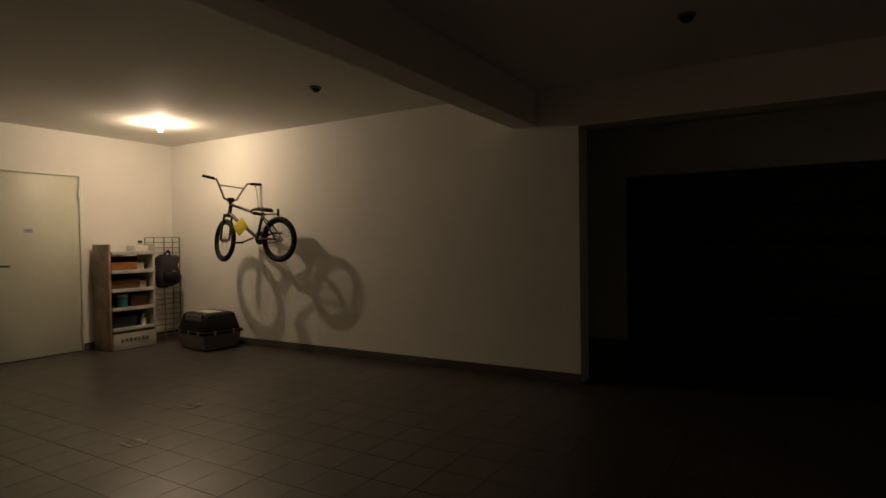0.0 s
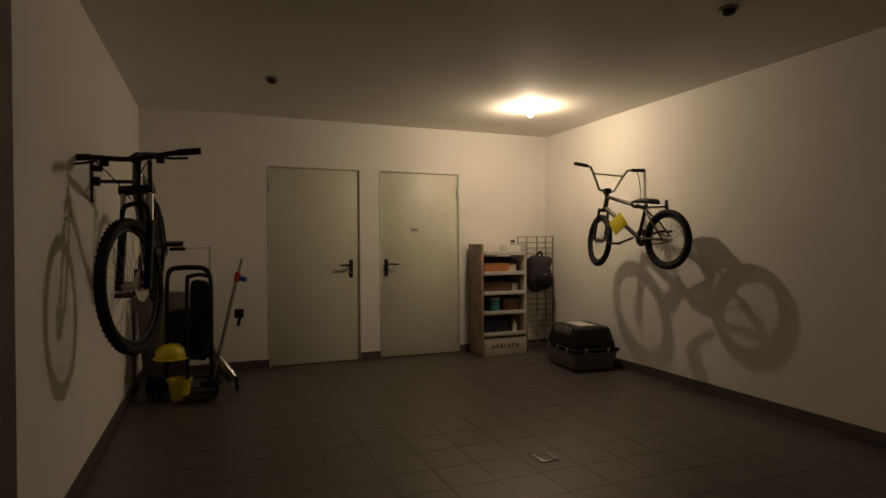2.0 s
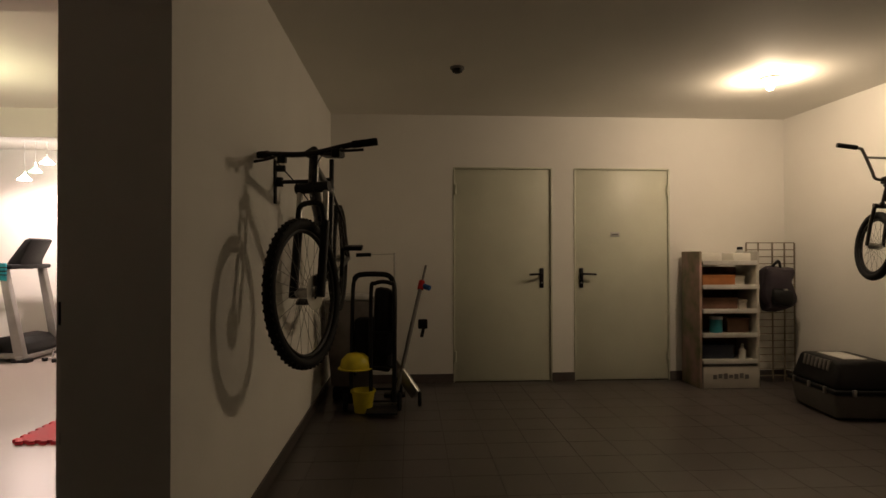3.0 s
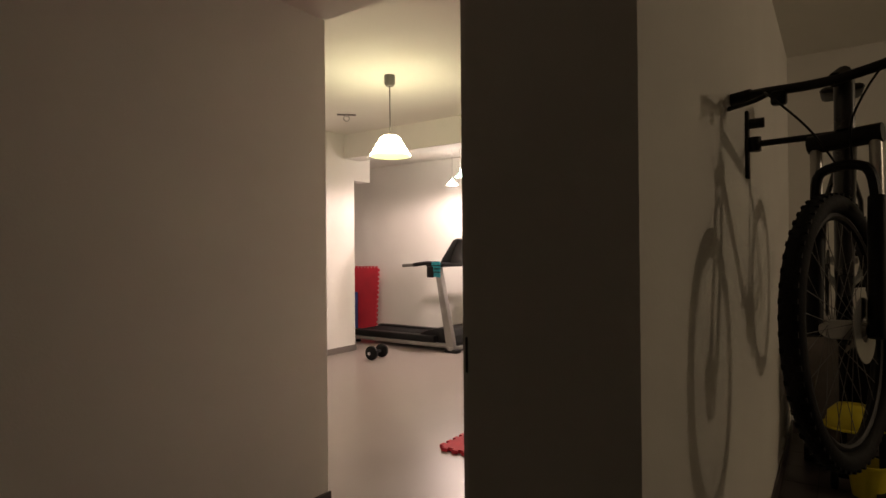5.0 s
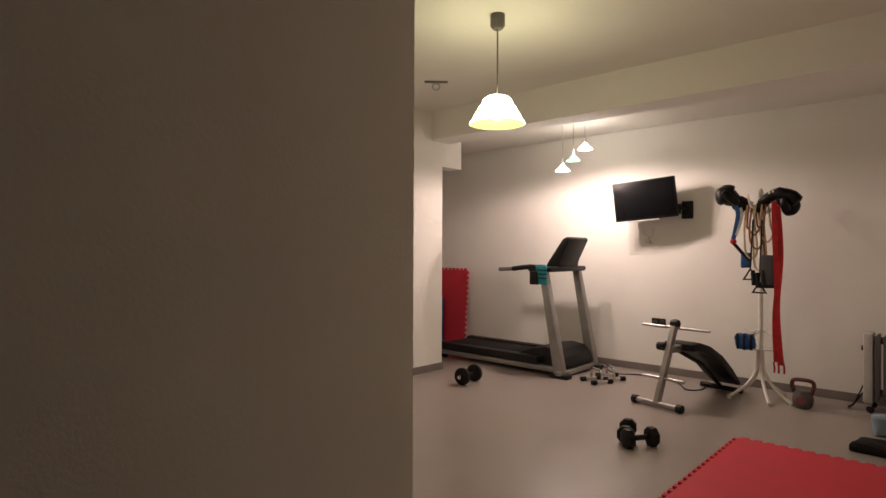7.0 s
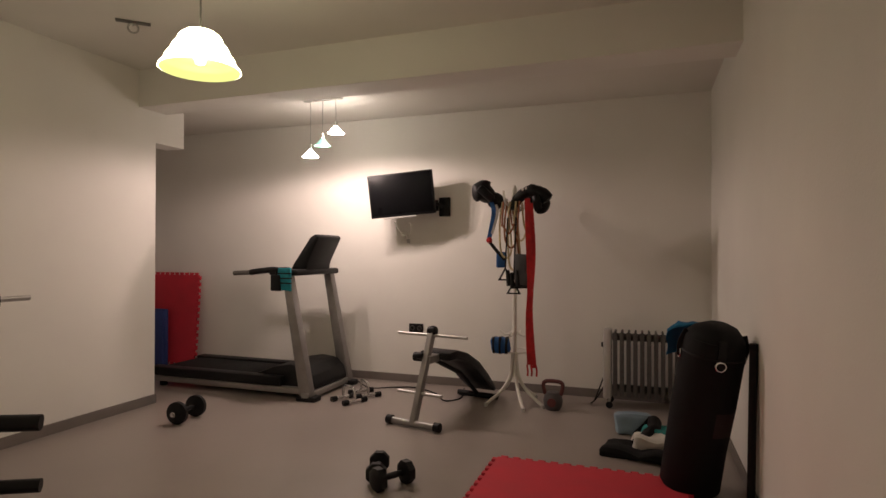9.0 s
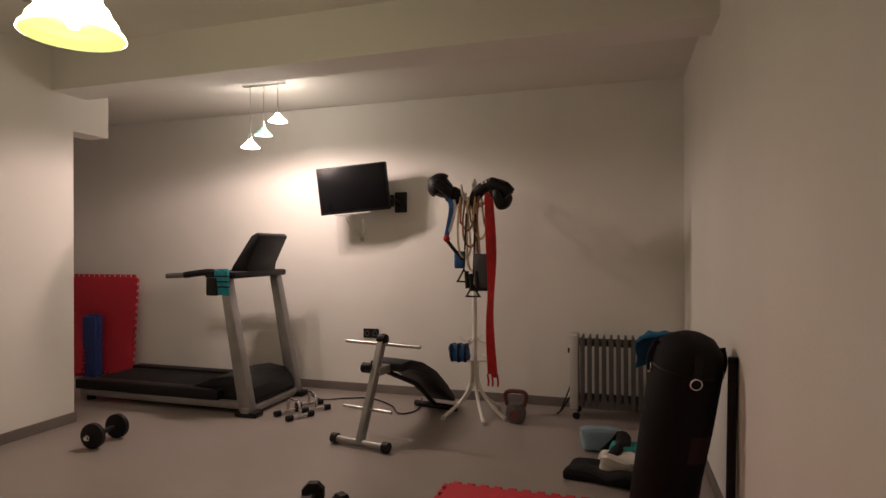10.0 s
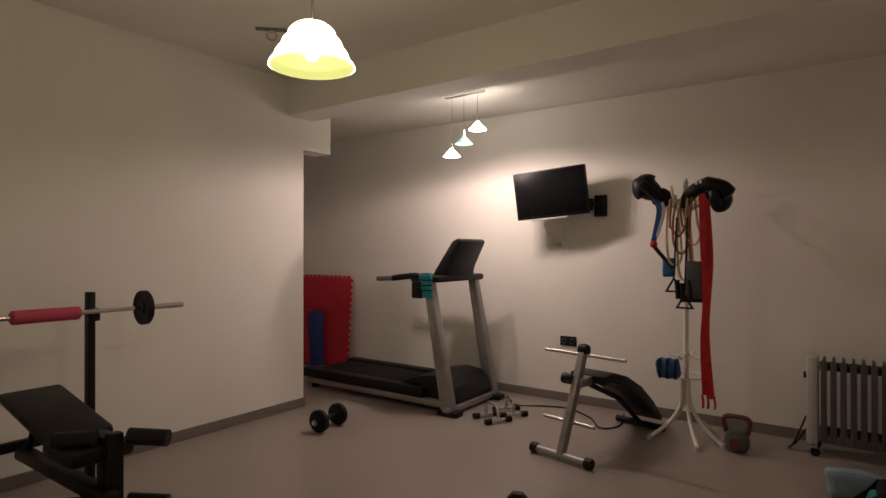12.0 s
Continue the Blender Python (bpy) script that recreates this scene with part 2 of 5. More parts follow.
for a, b in [(BY, DOORS[0][0]), (DOORS[0][1], DOORS[1][0]), (DOORS[1][1], GY)]:
    skirting("baseboard_doors", (GX, a, 0), (GX + 0.012, b, 0.085), BASE_D, "dark tile skirting of the garage")
skirting("baseboard_long", (GX + 0.012, GY - 0.012, 0), (-1.49, GY, 0.085), BASE_D, "dark tile skirting of the garage")
skirting("baseboard_bicycle", (GX + 0.012, BY, 0), (BX, BY + 0.012, 0.085), BASE_D, "dark tile skirting of the garage")
skirting("baseboard_passage", (PX - 0.012, PY, 0), (3.0, PY + 0.012, 0.05), BASE_D, "dark tile skirting of the passage")
skirting("baseboard_far", (NX, -7.0, 0), (NX + 0.012, RY, 0.075), BASE_L, "grey skirting of the gym")
skirting("baseboard_left", (-7.942, NY, 0), (PX, NY + 0.012, 0.075), BASE_L, "grey skirting of the gym")
skirting("baseboard_right", (NX + 0.012, RY - 0.012, 0), (PX - 0.02, RY, 0.075), BASE_L, "grey skirting of the gym")
skirting("baseboard_corner", (-7.942, NY - 2.4, 0), (-7.93, NY, 0.075), BASE_L, "grey skirting of the gym")


def steel_door(name, y0, y1, handle_y, way, sign):
    d = tagged(new(name), "closed pale green-grey steel door with black lever handle", "door", "", "structure")
    d.matrix_world = pose(GX, y0, 0)
    w = y1 - y0
    leaf = part("leaf", B((-0.055, 0.012, 0.006), (-0.012, w - 0.012, 2.048), 0.004), DOORPAINT, d)
    for lo, hi in [((-0.12, -0.004, 0), (0.006, 0.012, 2.06)), ((-0.12, w - 0.012, 0), (0.006, w + 0.004, 2.06)), ((-0.12, 0.012, 2.048), (0.006, w - 0.012, 2.064))]:
        part("frame", B(lo, hi, 0.002), DOORPAINT, d)
    part("backing", B((-0.2, 0.0, 0.0), (-0.14, w, 2.06)), BLACK, d)
    h = handle_y - y0
    plate = part("handle_plate", B((-0.012, h - 0.019, 0.90), (-0.002, h + 0.019, 1.09), 0.004), BLACK, d, "black handle plate")
    part("lever", T(smooth_path([(-0.006, h, 1.035), (0.035, h, 1.035), (0.048, h + way * 0.02, 1.035), (0.048, h + way * 0.13, 1.03)], 5), 0.010, 8), BLACK, plate, "black door lever")
    part("keyhole", L([(0, 0), (0.009, 0), (0.009, 0.004), (0, 0.004)], 12, pose(-0.003, h, 0.95, 0, 90, 0)), STEEL, plate)
    if sign:
        part("sign", B((-0.013, sign - y0 - 0.045, 1.395), (-0.008, sign - y0 + 0.045, 1.44), 0.002), LIGHTGREY, d, "small pale grey door sign")
        part("mark", B((-0.0085, sign - y0 - 0.03, 1.411), (-0.0065, sign - y0 + 0.03, 1.424)), GREY, d)
    hy = w - 0.02 if way > 0 else 0.02
    for z in (0.25, 1.85):
        part("hinge", T([(0.008, hy, z - 0.05), (0.008, hy, z + 0.05)], 0.009, 8), DOORPAINT, d)
    return d


steel_door("door_1", *DOORS[0], 2.335, -1, 0)
steel_door("door_2", *DOORS[1], 2.725, 1, 3.06)

# wide garage door in the dark
gd = tagged(new("door_3"), "wide dark panelled garage door", "garage door", "", "structure")
gd.matrix_world = pose(-1.63, 7.12, 0)
for k in range(5):
    part("panel", B((0.0, 0.0, k * 0.396 + 0.004), (4.6, 0.05, k * 0.396 + 0.392), 0.012), DARKDOOR, gd)

# open leaf of the passage door
leafd = tagged(new("door_4"), "open white door leaf folded back against the passage wall", "door", "", "structure")
leafd.matrix_world = pose(-3.553, -0.022, 0, 0, 0, 180)
lf = part("leaf", B((0, 0.0, 0.008), (0.60, 0.046, 2.22), 0.004), PLASTER, leafd)
lp = part("lock_plate", B((-0.003, 0.008, 1.0), (0.002, 0.038, 1.075), 0.002), BLACK, leafd, "black lock plate in the door edge")
part("bolt", B((-0.003, 0.014, 0.62), (0.003, 0.032, 0.66), 0.001), STEEL, lf)
for z in (0.3, 1.9):
    part("hinge", T([(0.60, 0.0, z - 0.05), (0.60, 0.0, z + 0.05)], 0.011, 8), STEEL, leafd)

BULBGLASS = glow("lit_bulb_glass", (1.0, 0.86, 0.6), 14)
lampg = thing("ceiling_lamp", "small lit round glass ceiling lamp in the garage", "lamp", (LAMP_G[0], LAMP_G[1], GH))
part("base", L([(0, 0), (0.062, 0), (0.06, -0.018), (0.035, -0.026), (0, -0.026)], 24), WHITE, lampg)
part("bulb", L([(0.010, -0.026), (0.016, -0.03), (0.030, -0.058), (0.030, -0.078), (0.018, -0.097), (0, -0.102)], 16), BULBGLASS, lampg, "glowing clear bulb").visible_shadow = False


def detector(x, y, z=GH):
    d = thing("smoke_detector", "small dark round sensor on the white ceiling", "sensor", (x, y, z), 0, "ceiling sensors")
    part("base", L([(0, 0), (0.052, 0), (0.052, -0.012), (0.046, -0.016), (0, -0.016)], 20), GREY, d)
    part("cap", L([(0.040, -0.016), (0.034, -0.034), (0.018, -0.042), (0, -0.043)], 20), BLACK, d)


detector(-3.41, 3.64)
detector(-5.70, 1.40)
detector(-0.49, 3.67)
detector(-2.43, 2.99)

# ---- gym lamps ----
SHADE = glow("lit_opal_glass", (0.97, 0.88, 0.53), 19)
SHADEIN = glow("lit_shade_rim", (0.85, 0.95, 0.36), 1.1, (0.10, 0.11, 0.03))
pl = thing("pendant_lamp", "white ribbed glass pendant lamp, lit, over the gym", "pendant lamp", (*PENDANT, GYMH))
part("canopy", L([(0, 0), (0.045, 0), (0.045, -0.07), (0.030, -0.09), (0, -0.09)], 20), GREY, pl, "grey metal ceiling canopy")
part("cord", T([(0, 0, -0.09), (0, 0, -0.50)], 0.005, 6), GREY, pl)
prof = []
for k in range(13):
    t = k / 12
    prof.append((0.080 + 0.092 * t ** 0.95 + 0.003 * math.sin(t * math.pi * 7), -0.522 - 0.156 * t))
part("shade", L([(0.02, -0.505), (0.062, -0.509)] + prof, 40), SHADE, pl, "white ribbed opal glass shade")
part("shade_lining", L([(r - 0.004, z - 0.002) for r, z in prof], 40), SHADEIN, pl, "greenish lit inside of the shade")
part("socket", L([(0, -0.50), (0.022, -0.50), (0.022, -0.56), (0, -0.56)], 14), WHITE, pl)
part("bulb", L([(0.014, -0.56), (0.026, -0.59), (0.028, -0.62), (0.02, -0.65), (0, -0.655)], 14), BULBGLASS, pl).visible_shadow = False

SPOTW = glow("lit_small_shade", (1.0, 0.86, 0.76), 62)
SPOTG = glow("lit_green_shade", (0.42, 0.95, 0.72), 1.3, (0.05, 0.15, 0.11))
tri = thing("triple_pendant", "chrome ceiling bar with three small lit glass shades", "pendant lamp", (SPOTS[0][0], -3.275, 2.60))
part("bar", B((-0.02, -0.19, -0.022), (0.02, 0.19, -0.0), 0.006), CHROME, tri, "chrome ceiling bar")
for (sx, sy, sz), dy in zip(SPOTS, (-0.125, -0.005, 0.125)):
    z = sz - 2.60
    white = dy != -0.005
    part("cord", T([(0, dy, -0.02), (0, dy, z + 0.07)], 0.003, 6), STEEL, tri)
    part("holder", L([(0, z + 0.085), (0.011, z + 0.085), (0.014, z + 0.035), (0, z + 0.035)], 12, pose(0, dy, 0)), CHROME, tri)
    part("shade", L([(0.014, z + 0.04), (0.026, z + 0.022), (0.05, z - 0.003), (0.072, z - 0.025), (0.066, z - 0.024), (0.045, z - 0.002), (0.022, z + 0.017)], 24, pose(0, dy, 0)), SPOTW if white else SPOTG, tri, "white lit glass shade" if white else "green tinted lit glass shade")
    part("bulb", L([(0.008, z + 0.03), (0.015, z + 0.005), (0.012, z - 0.012), (0, z - 0.016)], 12, pose(0, dy, 0)), BULBGLASS, tri).visible_shadow = False

hk = thing("ceiling_hook", "dark steel bag hook plate screwed to the ceiling", "hook", (-7.0, -3.74, GYMH), -45)
part("plate", B((-0.10, -0.018, -0.012), (0.10, 0.018, 0), 0.003), GREY, hk)
part("ring", T([(0.03 * math.cos(k * math.tau / 16), 0, -0.045 + 0.03 * math.sin(k * math.tau / 16)) for k in range(16)], 0.006, 8, True), STEEL, hk)
part("shackle", T([(0, 0, -0.012), (0, 0, -0.03)], 0.007, 8), STEEL, hk)


def wall_socket():
    d = thing("wall_socket", "black double wall socket on the white wall", "socket", (NX, -2.745, 0.53))
    part("plate", B((0, -0.075, -0.042), (0.012, 0.075, 0.042), 0.006), BLACK, d)
    for y in (-0.037, 0.037):
        part("outlet", L([(0, 0), (0.024, 0), (0.024, 0.004), (0.019, 0.004), (0.017, -0.004), (0, -0.004)], 16, pose(0.012, y, 0, 0, 90, 0)), GREY, d)


wall_socket()

# ---- television ----
SCREEN = surface("dark_screen", (0.006, 0.006, 0.007), 0.3, scale=3, vary=0.1, bump=0.0)
SCREEN.node_tree.nodes["Principled BSDF"].inputs["Specular IOR Level"].default_value = 0.08
tv = thing("television", "black flat television tilted on a wall bracket", "television", (NX, -2.50, 1.70))
m = Matrix.Translation((0.27, -0.292, 0.105)) @ Matrix.Scale(0.94, 4) @ Euler((radians(4.5), radians(6), radians(6))).to_matrix().to_4x4()
part("body", B((-0.035, -0.335, -0.215), (0.012, 0.335, 0.215), 0.008, m), BLACK, tv)
part("screen", B((0.010, -0.322, -0.192), (0.015, 0.322, 0.203), 0.002, m), SCREEN, tv, "dark glossy screen")
part("speaker_bar", B((-0.02, -0.20, -0.232), (0.016, 0.14, -0.216), 0.004, m), LIGHTGREY, tv, "light strip under the screen")
part("wall_plate", B((0.0, -0.005, -0.09), (0.03, 0.105, 0.09), 0.008), BLACK, tv, "black wall plate")
part("arm", T([(0.03, 0.04, 0.0), (0.10, 0.02, 0.02), (0.23, -0.22, 0.08)], 0.018, 8), BLACK, tv)
part("joint", L([(0, -0.05), (0.03, -0.05), (0.03, 0.05), (0, 0.05)], 14, pose(0.075, -0.02, 0.01)), BLACK, tv)
cab = thing("cable", "pale loose television cable with plugs on the wall", "cable", (NX, -2.86, 1.40))
part("wire", T(smooth_path([(0.23, 0.14, 0.14), (0.12, 0.10, 0.08), (0.03, 0.04, 0.03), (0.015, 0.0, 0.05), (0.04, -0.05, 0.07), (0.20, -0.03, 0.16)], 5), 0.006, 6), WHITE, cab)
part("plug", B((0.0, -0.04, -0.03), (0.035, 0.02, 0.035), 0.008), WHITE, cab)
part("plug", B((0.0, 0.02, -0.045), (0.03, 0.05, -0.005), 0.006), LIGHTGREY, cab)

# ---- treadmill ----
tm = thing("treadmill", "grey and black treadmill with folding deck against the wall", "treadmill", (-8.76, -3.32, 0))
part("belt", B((-0.25, -1.72, 0.13), (0.25, -0.35, 0.165), 0.012), RUBBER, tm, "black rubber running belt")
for s in (-1, 1):
    part("side_rail", B((s * 0.30 - 0.055, -1.76, 0.10), (s * 0.30 + 0.055, -0.30, 0.185), 0.015), BLACK, tm)
    part("frame_rail", B((s * 0.31 - 0.03, -1.72, 0.045), (s * 0.31 + 0.03, 0.0, 0.098), 0.008), SILVER, tm, "silver frame rail")
    mast = bmesh.new()
    prism(mast, [(-0.085, 0.0), (0.03, 0.0), (-0.20, 1.10), (-0.275, 1.10)], 0.085, Matrix.Translation((s * 0.335, 0, 0)) @ pose(0, 0, 0, 0, 0, 90), 0.012)
    part("mast", mast, SILVER, tm, "silver upright mast")
    part("foot", B((s * 0.335 - 0.055, -0.12, 0.0), (s * 0.335 + 0.055, 0.07, 0.045), 0.012), BLACK, tm)
    part("rear_foot", L([(0, -0.0), (0.035, 0.0), (0.035, 0.05), (0.02, 0.1), (0, 0.1)], 14, pose(s * 0.28, -1.66, 0)), RUBBER, tm)
    part("handrail", T(smooth_path([(s * 0.335, -0.20, 1.08), (s * 0.335, -0.36, 1.11), (s * 0.335, -0.50, 1.10), (s * 0.335, -0.62, 1.085)], 4), 0.026, 10), BLACK, tm)
    part("grip", T([(s * 0.335, -0.58, 1.087), (s * 0.335, -0.80, 1.075)], 0.021, 10), GREY, tm, "grey foam hand grip")
part("base_bar", B((-0.39, -0.07, 0.02), (0.39, 0.01, 0.075), 0.012), SILVER, tm)
hood = bmesh.new()
prism(hood, [(-0.66, 0.14), (-0.60, 0.185), (-0.42, 0.255), (-0.25, 0.285), (-0.10, 0.265), (-0.03, 0.20), (0.0, 0.12), (0.0, 0.08), (-0.66, 0.08)], 0.56, pose(0, 0, 0, 0, 0, 90), 0.012)
part("motor_hood", hood, BLACK, tm, "rounded black motor cover")
con = bmesh.new()
prism(con, [(-0.30, 1.11), (-0.275, 1.16), (-0.10, 1.40), (-0.045, 1.425), (-0.015, 1.40), (-0.05, 1.33), (-0.13, 1.17), (-0.14, 1.10)], 0.40, pose(0, 0, 0, 0, 0, 90), 0.014)
part("console", con, BLACK, tm, "black tilted console")
part("display", B((-0.13, -0.10, -0.002), (0.13, 0.10, 0.006), 0.003, Matrix.Translation((0, -0.19, 1.29)) @ Euler((radians(54), 0, 0)).to_matrix().to_4x4()), SCREEN, tm, "dark display")
part("tray", B((-0.36, -0.42, 1.06), (0.36, -0.13, 1.115), 0.02), BLACK, tm)
for s in (-1, 1):
    part("cup_holder", L([(0.0, 1.05), (0.042, 1.05), (0.046, 1.13), (0.040, 1.13), (0.036, 1.06), (0, 1.06)], 18, pose(s * 0.25, -0.33, 0)), BLACK, tm)

tw = thing("towel", "turquoise striped towel hung over the treadmill tray", "towel", (-8.37, -3.55, 1.13))
bm = B((-0.012, -0.06, -0.20), (0.012, 0.06, 0.0), 0.006)
part("cloth", crumple(bm, 0.012, 9, 3), CYAN, tw)
for z in (-0.05, -0.09, -0.13):
    part("stripe", crumple(B((-0.016, -0.062, z - 0.006), (0.016, 0.062, z + 0.006), 0.004), 0.006, 9, 2), BLACK, tw, "dark stripe")
bag = thing("phone_pouch", "small black pouch hung on the treadmill mast", "pouch", (-8.365, -3.63, 0.93))
part("pouch", B((-0.03, -0.05, 0.0), (0.02, 0.05, 0.14), 0.012), BLACK, bag)
part("strap", T([(0.0, 0, 0.14), (0.01, 0.01, 0.19)], 0.006, 6), BLACK, bag)

# power lead on the floor
lead = thing("power_lead", "thin black power lead lying on the gym floor", "cable", (-9.05, -3.2, 0.006))
part("wire", T(smooth_path([(0.0, -0.02, 0.05), (0.05, 0.15, 0.0), (-0.05, 0.35, 0.0), (-0.10, 0.55, 0.0), (0.05, 0.80, 0.0), (0.25, 0.95, 0.0), (0.12, 1.05, 0.0), (-0.15, 1.0, 0.02)], 6), 0.006, 6), BLACK, lead)


# ---- weights ----
def dumbbell(label, place, rz, length, plate_r, plate_w, hex_head=False, tilt=0):
    d = new("dumbbell")
    tagged(d, label, "dumbbell", "dumbbells on the gym floor")
    d.matrix_world = pose(*place, 0, tilt, rz)
    part("bar", T([(-length / 2, 0, 0), (length / 2, 0, 0)], 0.014, 12), BLACK if hex_head else CHROME, d)
    part("grip", T([(-length * 0.22, 0, 0), (-length * 0.1, 0, 0), (length * 0.1, 0, 0), (length * 0.22, 0, 0)], [0.015, 0.018, 0.018, 0.015], 12), BLACK, d)
    for s in (-1, 1):
        x = s * (length * 0.25 + plate_w / 2) if not hex_head else s * (length / 2 - plate_w / 2)
        prof = [(0.0, -plate_w / 2), (plate_r * 0.72, -plate_w / 2), (plate_r, -plate_w / 3), (plate_r, plate_w / 3), (plate_r * 0.72, plate_w / 2), (0, plate_w / 2)]
        part("plate", L(prof, 8 if hex_head else 28, pose(x, 0, 0, 0, 90, 0) @ pose(0, 0, 0, 0, 0, 22.5)), BLACK, d)
        if not hex_head:
            part("collar", L([(0, -0.010), (0.02, -0.010), (0.02, 0.010), (0, 0.010)], 8, pose(s * (length * 0.25 + plate_w + 0.02), 0, 0, 0, 90, 0)), CHROME, d, "chrome star collar")
    return d


dumbbell("large black plate dumbbell with chrome collars on the floor", (-7.63, -3.89, 0.082), 187, 0.34, 0.082, 0.042)
dumbbell("black rounded dumbbell lying on the floor", (-7.13, -2.06, 0.056), 20, 0.24, 0.06, 0.06, True)
dumbbell("black rounded dumbbell lying on the floor", (-7.04, -1.93, 0.060), -32, 0.24, 0.064, 0.06, True)


def pushup_bar(x, y, rz):
    d = thing("pushup_bar", "chrome push-up handle with black foam feet", "push-up bar", (x, y, 0), rz, "push-up bars")
    part("handle", T(smooth_path([(-0.09, 0, 0.02), (-0.085, 0, 0.10), (-0.05, 0, 0.125), (0.05, 0, 0.125), (0.085, 0, 0.10), (0.09, 0, 0.02)], 5), 0.012, 10), CHROME, d)
    for s in (-1, 1):
        part("foot", T([(s * 0.09, -0.09, 0.022), (s * 0.09, 0.09, 0.022)], 0.013, 10), CHROME, d)
        for t in (-1, 1):
            part("cap", T([(s * 0.09, t * 0.065, 0.022), (s * 0.09, t * 0.115, 0.022)], 0.022, 10), BLACK, d, "black foam cap")


pushup_bar(-8.52, -3.01, 62)
pushup_bar(-8.75, -2.98, 48)

# ---- sit-up bench ----
sb = thing("situp_bench", "grey steel sit-up bench with black curved pad", "exercise bench", (-8.03, -2.22, 0), -11)
part("floor_bar", T([(0.0, -0.20, 0.032), (0.0, 0.20, 0.032)], 0.025, 12), SILVER, sb)
for s in (-1, 1):
    part("end_cap", T([(0, s * 0.18, 0.034), (0, s * 0.225, 0.034)], 0.033, 12), BLACK, sb)
post = bmesh.new()
box(post, (-0.022, -0.028, 0.0), (0.022, 0.028, 0.68), 0.005, along((0.0, 0, 0.03), (-0.26, 0, 0.66)))
part("post", post, SILVER, sb, "silver square post")
part("top_bar", T([(-0.25, -0.30, 0.635), (-0.25, 0.31, 0.635)], 0.012, 10), STEEL, sb)
part("head_cap", L([(0, -0.035), (0.035, -0.03), (0.042, 0), (0.035, 0.03), (0, 0.035)], 14, pose(-0.265, 0, 0.665, 90, 0, 0)), BLACK, sb)
part("lower_bar", T([(-0.082, -0.19, 0.23), (-0.082, 0.19, 0.23)], 0.012, 10), STEEL, sb)
part("knob", L([(0, 0), (0.022, 0), (0.028, 0.02), (0.022, 0.05), (0, 0.05)], 10, pose(-0.16, -0.02, 0.49, 90, 0, 0)), BLACK, sb)
part("roller", T([(-0.19, -0.11, 0.475), (-0.19, -0.03, 0.475)], 0.035, 12), BLACK, sb)
part("hinge_block", B((-0.31, -0.04, 0.43), (-0.17, 0.04, 0.49), 0.01), SILVER, sb)
pad = bmesh.new()
outline = [(-0.30, 0.50), (-0.42, 0.51), (-0.60, 0.46), (-0.80, 0.36), (-0.98, 0.22), (-1.12, 0.08), (-1.10, 0.05), (-0.95, 0.15), (-0.76, 0.29), (-0.58, 0.39), (-0.42, 0.44), (-0.30, 0.44)]
prism(pad, outline, 0.27, None, 0.014)
part("pad", pad, VINYL, sb, "curved black vinyl pad")
part("support", T([(-0.30, 0, 0.44), (-0.70, 0, 0.27), (-1.02, 0, 0.03)], 0.018, 8), BLACK, sb)
part("rear_bar", T([(-1.02, -0.19, 0.026), (-1.02, 0.19, 0.026)], 0.024, 10), BLACK, sb)

# ---- coat stand with sports gear ----
SX, SY = -8.95, -1.68
cs = thing("coat_stand", "cream white steel coat stand with curved legs", "coat stand", (SX, SY, 0))
part("pole", T([(0, 0, 0.22), (0, 0, 1.80), (0, 0, 1.83)], [0.019, 0.019, 0.008], 12), WHITE, cs)
for a in (-133, 27, -48, 150, 70):
    ca, sa = math.cos(radians(a)), math.sin(radians(a))
    part("leg", T(smooth_path([(0.02 * ca, 0.02 * sa, 0.42), (0.035 * ca, 0.035 * sa, 0.25), (0.12 * ca, 0.12 * sa, 0.12), (0.27 * ca, 0.27 * sa, 0.018)], 6), 0.014, 10), WHITE, cs)
    part("foot_cap", L([(0, 0), (0.017, 0), (0.017, 0.03), (0, 0.035)], 10, pose(0.27 * ca, 0.27 * sa, 0)), LIGHTGREY, cs)
for a in (-100, -10, 80, 170):
    ca, sa = math.cos(radians(a)), math.sin(radians(a))
    part("hook", T(smooth_path([(0.015 * ca, 0.015 * sa, 1.60), (0.10 * ca, 0.10 * sa, 1.64), (0.20 * ca, 0.20 * sa, 1.68), (0.24 * ca, 0.24 * sa, 1.76)], 5), 0.010, 8), WHITE, cs)
    part("low_hook", T(smooth_path([(0.015 * ca, 0.015 * sa, 0.60), (0.08 * ca, 0.08 * sa, 0.57), (0.13 * ca, 0.13 * sa, 0.60)], 4), 0.008, 8), WHITE, cs)
part("ring", T([(0.13 * math.cos(k * math.tau / 24), 0.13 * math.sin(k * math.tau / 24), 0.44) for k in range(24)], 0.006, 6, True), WHITE, cs)


